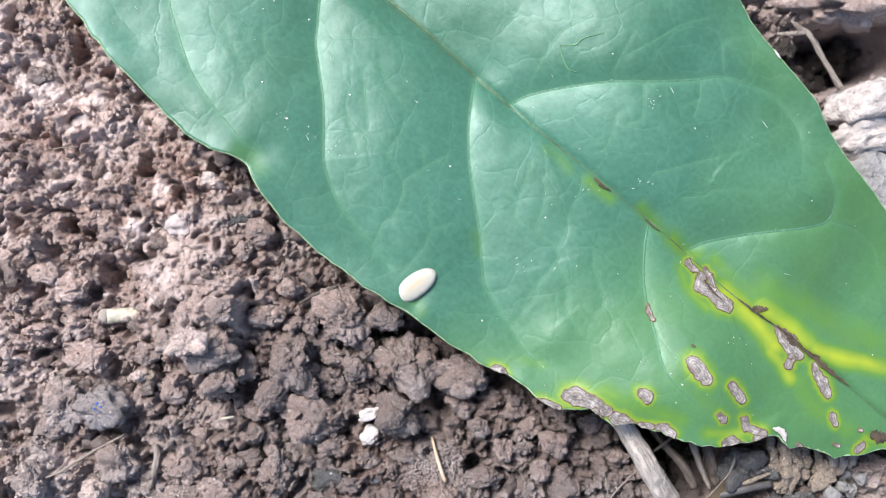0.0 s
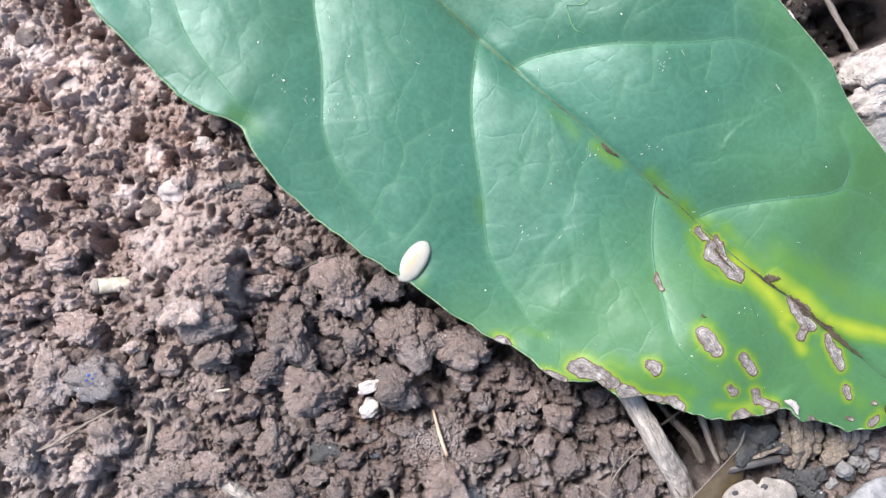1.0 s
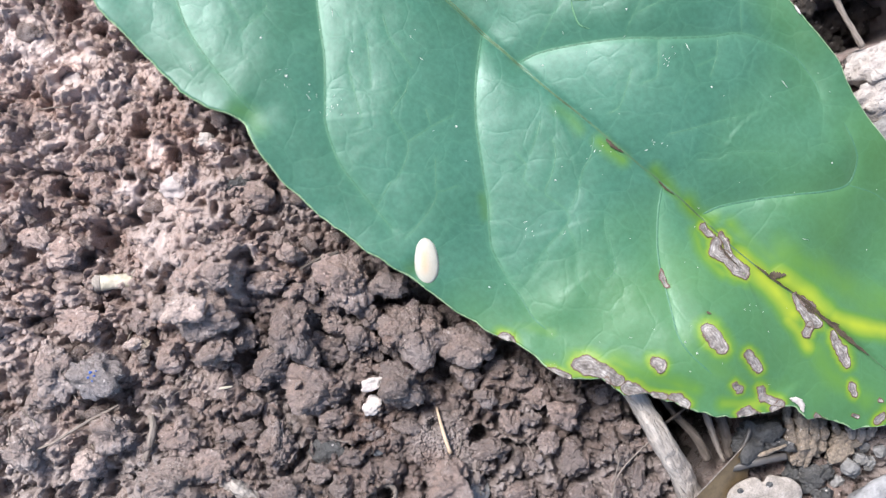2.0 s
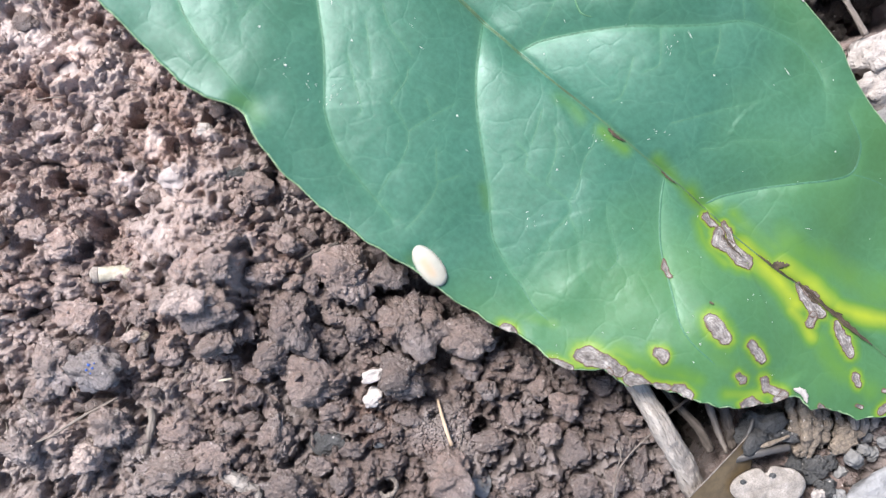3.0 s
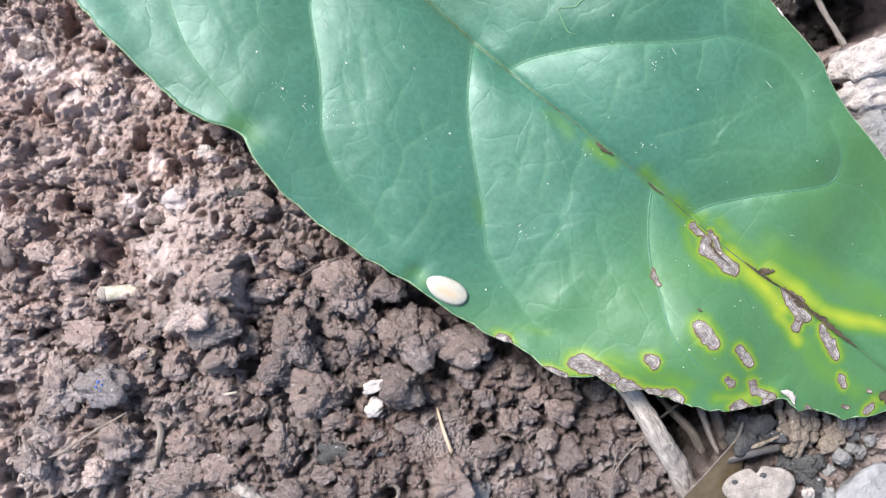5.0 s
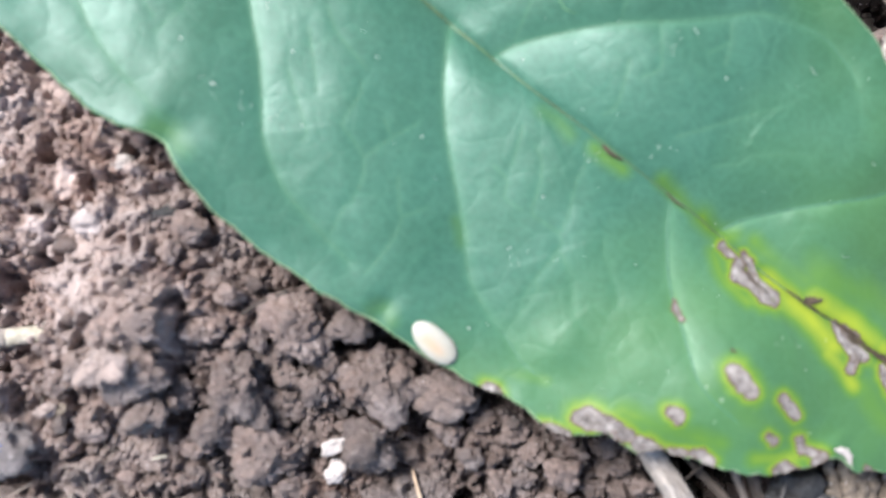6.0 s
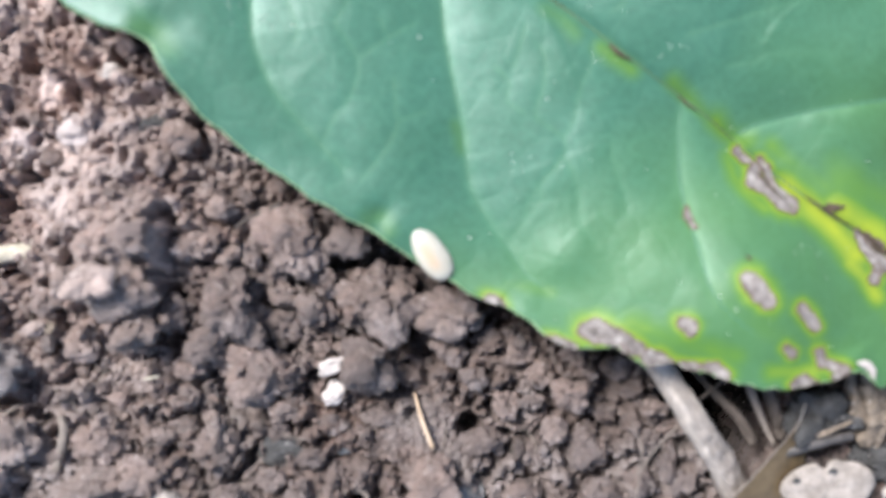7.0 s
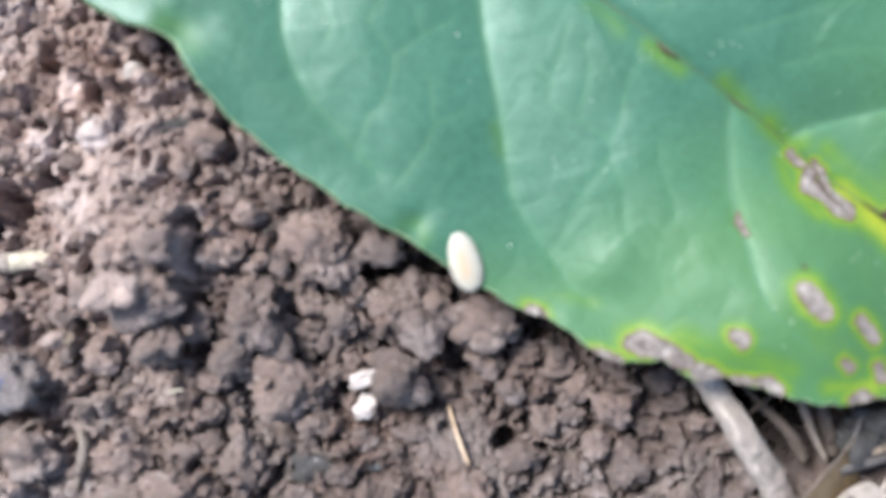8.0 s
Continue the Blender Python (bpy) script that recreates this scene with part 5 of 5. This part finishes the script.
    bar("dark_twig", [(4.35, -3.22, 0.32), (4.7, -3.12, 0.36), (5.12, -3.06, 0.30)], [0.055, 0.06, 0.05], DARK_TWIG, "short dark grey twig on litter", "twig", 10, 24, 0.15, 5)
    bar("dry_root", [(3.5, -2.3, 0.0), (3.7, -2.55, 0.02), (3.98, -2.86, 0.04), (4.14, -3.16, 0.0)], [0.04, 0.05, 0.075, 0.07], BROWN_ROOT, "grey-brown root crossing a dark hollow", "root", 10, 30, 0.3, 6)
    bar("split_stem", [(4.0, -2.3, 0.22), (4.07, -2.55, 0.22), (4.17, -2.82, 0.20), (4.32, -3.16, 0.16)], [0.035, 0.05, 0.045, 0.03], ROOT, "thin split stem with a pale edge", "stem", 8, 30, 0.3, 7)
    bar("dry_root", [(4.22, -2.3, 0.12), (4.3, -2.6, 0.14), (4.36, -2.85, 0.12), (4.42, -3.1, 0.08)], [0.09, 0.085, 0.08, 0.06], BROWN_ROOT, "grey-brown root crossing a dark hollow", "root", 10, 30, 0.35, 8)
    bar("thin_root", [(3.5, -2.62, 0.2), (3.66, -2.5, 0.22), (3.85, -2.36, 0.22)], [0.018, 0.02, 0.016], BROWN_ROOT, "thin brown root in a dark hollow", "root", 7, 20, 0.2, 21)
    bar("litter_strip", [(4.6, -3.06, 0.34), (4.82, -3.0, 0.38), (5.1, -2.9, 0.36)], [0.02, 0.035, 0.02], TAN_SOIL, "curled tan strip of litter on a black clump", "litter", 8, 20, 0.3, 22)
    bar("bent_twig", [(4.32, -3.2, 0.34), (4.52, -2.9, 0.38), (4.62, -2.66, 0.36)], [0.035, 0.04, 0.03], DARK_TWIG, "dark twig leaning along a dead leaf", "twig", 8, 20, 0.2, 23)
    for k, (x0, x1, y1, z, wide, mat) in enumerate(((5.14, 5.2, -3.05, 0.28, 0.07, TAN_SOIL), (5.3, 5.34, -3.2, 0.32, 0.085, TAN_SOIL), (5.46, 5.42, -3.22, 0.30, 0.08, TAN_SOIL), (5.6, 5.62, -3.1, 0.26, 0.07, TAN_SOIL),
                                                    (5.98, 6.02, -2.95, 0.26, 0.07, ROOT), (6.12, 6.14, -3.0, 0.28, 0.055, ROOT), (6.27, 6.25, -2.9, 0.26, 0.06, ROOT), (5.8, 5.82, -2.92, 0.22, 0.05, TAN_SOIL))):
        bar("fibre_strand", [(x0 - 0.04, -2.3, z + 0.06), (x0, -2.6, z + 0.05), ((x0 + x1) / 2 + 0.03, (y1 - 2.6) / 2, z), (x1, y1, z - 0.16)], [wide * 0.8, wide, wide * 1.1, wide * 0.6], mat, "crumbly tan strand of fibrous litter under the leaf", "litter", 12, 40, 0.55, 50 + k)["group"] = "fibrous litter strands"
    bar("rootlet", [(3.32, -2.82, 0.25), (3.0, -3.1, 0.3), (2.82, -3.35, 0.3), (2.75, -3.75, 0.25)], [0.012, 0.014, 0.012], ROOT, "hair-thin pale rootlet on soil", "root", 6, 20, 0.1, 9)
    bar("rootlet", [(2.82, -2.95, 0.28), (2.84, -3.15, 0.32), (2.76, -3.4, 0.3)], [0.010, 0.012, 0.010], ROOT, "hair-thin pale rootlet on soil", "root", 6, 20, 0.1, 10)
    bar("straw_piece", [(0.42, -2.46, g(0.42, -2.46) + 0.12), (0.50, -2.75, g(0.5, -2.75) + 0.14), (0.60, -3.04, g(0.6, -3.04) + 0.12)], [0.016, 0.026, 0.028], STRAW, "short pale tan piece of straw on soil", "straw", 8, 16, 0.1, 11)
    bar("curved_root", [(-3.42, -2.5, 0.06), (-3.38, -2.65, 0.1), (-3.42, -2.85, 0.1), (-3.50, -3.1, 0.06)], [0.05, 0.05, 0.055, 0.045], ROOT, "short curved grey-brown root lying on soil", "root", 10, 24, 0.2, 12)
    bar("thin_root", [(-3.83, -2.35, 0.12), (-4.3, -2.6, 0.1), (-4.7, -2.85, 0.12), (-5.1, -3.0, 0.1)], [0.015, 0.02, 0.018, 0.015], ROOT, "thin grey root lying across soil", "root", 7, 24, 0.2, 13)
    bar("small_twig", [(-1.42, -0.54, 0.2), (-1.2, -0.42, 0.26), (-0.9, -0.30, 0.3)], [0.02, 0.024, 0.022], BROWN_ROOT, "small brown twig beside the leaf", "twig", 8, 16, 0.15, 14)
    stem = bar("hooked_stem", [(5.56, 3.30, 0.34), (5.68, 3.2, 0.38), (5.9, 2.84, 0.36), (6.14, 2.46, 0.34)], [0.04, 0.045, 0.04, 0.045], ROOT, "pale bent dry stem over a dark hollow", "stem", 10, 30, 0.2, 15)
    for k, tip in enumerate(((5.26, 3.24, 0.26), (5.46, 3.42, 0.28))):
        v, f = tube([(5.62, 3.24, 0.36), ((5.62 + tip[0]) / 2, (3.22 + tip[1]) / 2 - 0.01, 0.36), tip], [0.045, 0.04, 0.02], 8, 14, 0.2, 30 + k)
        o = part("fork", mesh_of("fork", v, f, ROOT), stem)
        o.matrix_basis = stem.matrix_world.inverted()
    bar("wood_chip", [(-2.45, -3.35, 0.12), (-2.2, -3.5, 0.16), (-1.95, -3.68, 0.12)], [0.1, 0.11, 0.08], STICK, "split grey-brown chip of wood on soil", "wood chip", 7, 20, 0.4, 16)
    # fine root hairs that lie on the soil
    r = random.Random(31)
    for k, (x, y) in enumerate(((-4.6, -2.2), (-4.9, -2.0), (-3.2, -2.6), (-2.3, -2.0), (-1.6, -0.75), (-4.2, 0.9), (-5.0, 1.6), (-1.2, -2.75), (-0.9, -2.55), (1.6, -2.9), (2.0, -2.2), (-3.7, -1.2), (-2.6, -2.9), (-4.4, -2.75), (0.75, -2.75), (-5.0, -2.7), (-4.8, -2.75), (-4.65, -2.6), (-5.15, -2.85), (-4.5, -2.5), (-4.9, -2.55), (-3.0, -1.9), (-2.9, -2.05))):
        a, pts = r.uniform(0, 6.28), []
        for j in range(5):
            pts.append((x, y, g(x, y) + 0.05 + 0.03 * r.random()))
            a += r.uniform(-0.7, 0.7)
            x, y = x + 0.13 * math.cos(a), y + 0.13 * math.sin(a)
        bar("root_hair", pts, [0.007, 0.009, 0.005], ROOT, "hair-fine root lying over soil crumbs", "root", 5, 20, 0.1, 40 + k)["group"] = "root hairs"
    # blue glints: their colour is put into small shiny grains on the dark clod
    tops = np.array([clod.matrix_world @ p.co for p in clod.data.vertices]) / CM
    for k, (x, y, r) in enumerate(((-4.12, -1.88, 0.026), (-4.07, -1.92, 0.018), (-4.15, -1.95, 0.02), (-4.10, -1.99, 0.014), (-4.05, -1.86, 0.013))):
        near = tops[np.hypot(tops[:, 0] - x, tops[:, 1] - y) < 0.05]
        v, f = lump(r, r * 0.85, r * 0.7, 330 + k, 0.2, 3, 0.8)
        thing("glint_grain", mesh_of("glint_grain", v, f, GLINT_BLUE), at(x, y, float(near[:, 2].max()) + 0.004), "tiny grain coloured blue for a glint on a dark clod", "grain", "blue grains")
    stone("pale_clod", -4.24, -3.12, 0.23, 0.21, 0.2, PINK_SOIL, "dry pinkish clod lighter than the soil round it", "soil clod", 331, 20, 1.5, 0.7, 0.3)
    stone("pale_clod", -3.62, -1.55, 0.16, 0.08, 0.07, PINK_SOIL, "dry pinkish flake of soil lying loose", "soil clod", 332, 12, 2.2, 0.9, 0.25)
    stone("pale_clod", -2.85, -1.02, 0.24, 0.22, 0.16, PINK_SOIL, "dry pinkish clod lighter than the soil round it", "soil clod", 333, 50, 1.2, 0.7, 0.3)
    # a hollow piece of pale stem
    zz = g(-3.93, -0.72) + 0.16
    bit = new("stem_piece")
    bit.matrix_world = at(-3.93, -0.72, zz, 0, 0, 4)
    tagged(bit, "short pale green-cream piece of hollow stem on soil", "stem piece")
    v, f = tube([(-0.26, 0, 0), (0, 0.005, 0), (0.24, 0.01, 0)], [0.105, 0.105, 0.10], 14, 20, 0.15, 17)
    part("body", mesh_of("body", v, f, STEM_BIT), bit)
    v, f = tube([(-0.30, 0, 0), (-0.26, 0, 0), (-0.19, 0, 0)], [0.10, 0.12, 0.11], 14, 10, 0.2, 18)
    part("collar", mesh_of("collar", v, f, HUSK), bit, "cream ragged end of the stem")
    v, f = tube([(0.16, 0.06, 0.03), (0.24, 0.11, 0.04), (0.28, 0.16, 0.04)], [0.03, 0.02, 0.006], 8, 10, 0.1, 19)
    part("splinter", mesh_of("splinter", v, f, HUSK), bit)
    # a dry stem end that stands upright as a ring
    th = np.linspace(0, 2 * np.pi, 20)
    ring = np.stack([0.16 * np.cos(th), 0.14 * np.sin(th), 0.02 * np.sin(3 * th)], -1)
    v, f = tube(ring, [0.03, 0.055, 0.025, 0.05, 0.03], 8, 48, 0.7, 20, caps=False)
    thing("stem_ring", mesh_of("stem_ring", v, f, ROOT), at(-0.30, -3.60, g(-0.3, -3.6) + 0.42), "open brown ring of a hollow stem end", "stem")
    # the dead brown leaf: a stiff curved sheet
    a, b = np.meshgrid(np.linspace(0, 1, 30), np.linspace(0, 1, 24), indexing="ij")
    x = 4.52 - 1.32 * a + 1.1 * b * (0.15 + a)
    y = -2.88 - 1.35 * a - 0.35 * b * (0.3 + a)
    z = 0.42 - 0.06 * a - 0.24 * b + 0.05 * np.sin(3 * a + 2 * b)
    top = np.stack([x, y, z], -1).reshape(-1, 3)
    n = len(top)
    faces = np.concatenate([grid_faces(30, 24), grid_faces(30, 24, n, True)])
    dead = thing("dead_leaf", mesh_of("dead_leaf", np.concatenate([top, top - np.array([0, 0, 0.02])]), faces, BROWN_LEAF), None, "olive-brown stiff dead leaf with a straight edge", "dead leaf")
    v, f = tube(np.stack([x[:, 0], y[:, 0], z[:, 0]], -1)[::3], [0.010, 0.010], 6, 24)
    part("leaf_edge", mesh_of("leaf_edge", v, f, ROOT), dead, "pale thin edge of the dead leaf")
    # a flat pale husk with bites taken from it
    husk = []
    ring = 64
    for j, k in enumerate(np.linspace(0, 1, 10)):
        for i in range(ring):
            q = 2 * np.pi * i / ring
            r = 1.0
            for mid, wide, deep in ((1.62, 0.10, 0.38), (4.45, 0.12, 0.30), (1.1, 0.2, 0.07)):
                r -= deep * math.exp(-((q - mid) / wide) ** 2)
            husk.append((0.50 * k * r * math.cos(q), 0.28 * k * r * math.sin(q) * (1 + 0.12 * math.cos(q)), 0.035 * (1 - k ** 3) + 0.01 * math.sin(5 * q) * k))
    husk = np.array(husk)
    n = len(husk)
    faces = []
    for j in range(9):
        for i in range(ring):
            p, q = j * ring + i, j * ring + (i + 1) % ring
            faces += [(p, p + ring, q + ring, q), (p + n, q + n, q + ring + n, p + ring + n)]
    faces += [(9 * ring + i, 9 * ring + i + n, 9 * ring + (i + 1) % ring + n, 9 * ring + (i + 1) % ring) for i in range(ring)]
    hk = thing("seed_husk", mesh_of("seed_husk", np.concatenate([husk, husk - np.array([0, 0, 0.05])]), faces, HUSK), at(4.80, -3.57, 0.40, 3, -4, 4), "flat pale bean-shaped husk with bites and dark discs for holes", "seed husk")
    # dark discs laid on the husk give the darkness of two holes
    for hx, hy, hr in ((-0.33, 0.10, 0.045), (0.06, 0.16, 0.05)):
        v = ICO[3][0] * np.array([hr, hr * 0.8, 0.012]) + np.array([hx, hy, 0.032])
        part("hole_disc", mesh_of("hole_disc", v, ICO[3][1], BLACK_SOIL), hk, "dark flat disc that stands for a hole in the husk")
    # specks of dust that lie on the blade, drawn out where they stand for scratches
    v0, f0 = ICO[1]
    vs, fs = [], []
    for k in range(95):
        u, w = rng.uniform(-3, 8.5), rng.uniform(-2.8, 2.8)
        if abs(w) > (half_width(LOWER, u) if w < 0 else half_width(UPPER, u)) - 0.15:
            continue
        r = 0.006 + 0.016 * rng.random() ** 3
        stretch, turn = (rng.uniform(3, 7), rng.uniform(0, 3.14)) if k % 4 == 0 else (1.0, 0.0)
        p = v0 * np.array([min(r, 0.011) * stretch if stretch > 1 else r, (0.3 * min(r, 0.011) if stretch > 1 else r * rng.uniform(0.6, 1.0)), min(r, 0.011) * 0.4])
        p = np.stack([p[:, 0] * math.cos(turn) - p[:, 1] * math.sin(turn), p[:, 0] * math.sin(turn) + p[:, 1] * math.cos(turn), p[:, 2]], -1) + np.array([u, w, float(leaf_height(np.array([u]), np.array([w]))[0]) + 0.002])
        fs.append(f0 + len(vs) * len(v0))
        vs.append(p)
    # pale clusters stand for scuffs and a small bright droplet
    for cu, cw, count, reach in ((0.66, -2.11, 14, 0.16), (-0.06, -2.21, 8, 0.10), (3.55, 1.17, 9, 0.07), (4.13, 0.25, 7, 0.08), (3.65, -0.24, 7, 0.08), (5.33, -0.14, 5, 0.05), (6.42, -0.56, 5, 0.12), (3.72, -1.69, 6, 0.12), (4.9, -2.7, 4, 0.05), (-0.91, -2.84, 3, 0.03)):
        for k in range(count):
            u, w, r, turn = cu + rng.normal() * reach, cw + rng.normal() * reach, rng.uniform(0.004, 0.008), rng.uniform(0.9, 2.2)
            p = v0 * np.array([r * rng.uniform(1.0, 4.0), r * 0.6, 0.004])
            p = np.stack([p[:, 0] * math.cos(turn) - p[:, 1] * math.sin(turn), p[:, 0] * math.sin(turn) + p[:, 1] * math.cos(turn), p[:, 2]], -1) + np.array([u, w, float(leaf_height(np.array([u]), np.array([w]))[0]) + 0.002])
            fs.append(f0 + len(vs) * len(v0))
            vs.append(p)
    thing("dust_and_scuffs", mesh_of("dust_and_scuffs", np.concatenate(vs), np.concatenate(fs), SPECK), LEAF_AT, "tiny white specks of dust, scratches and scuffs on the leaf", "dust", kind="stuff")


litter()


def motions():
    rows = []
    for t, x, y, turn in LARVA_PATH:
        rows.append((t, at(x, y, blade_z(x, y) + 0.006, 0, 0, turn)))
    walk(larva, rows)


motions()
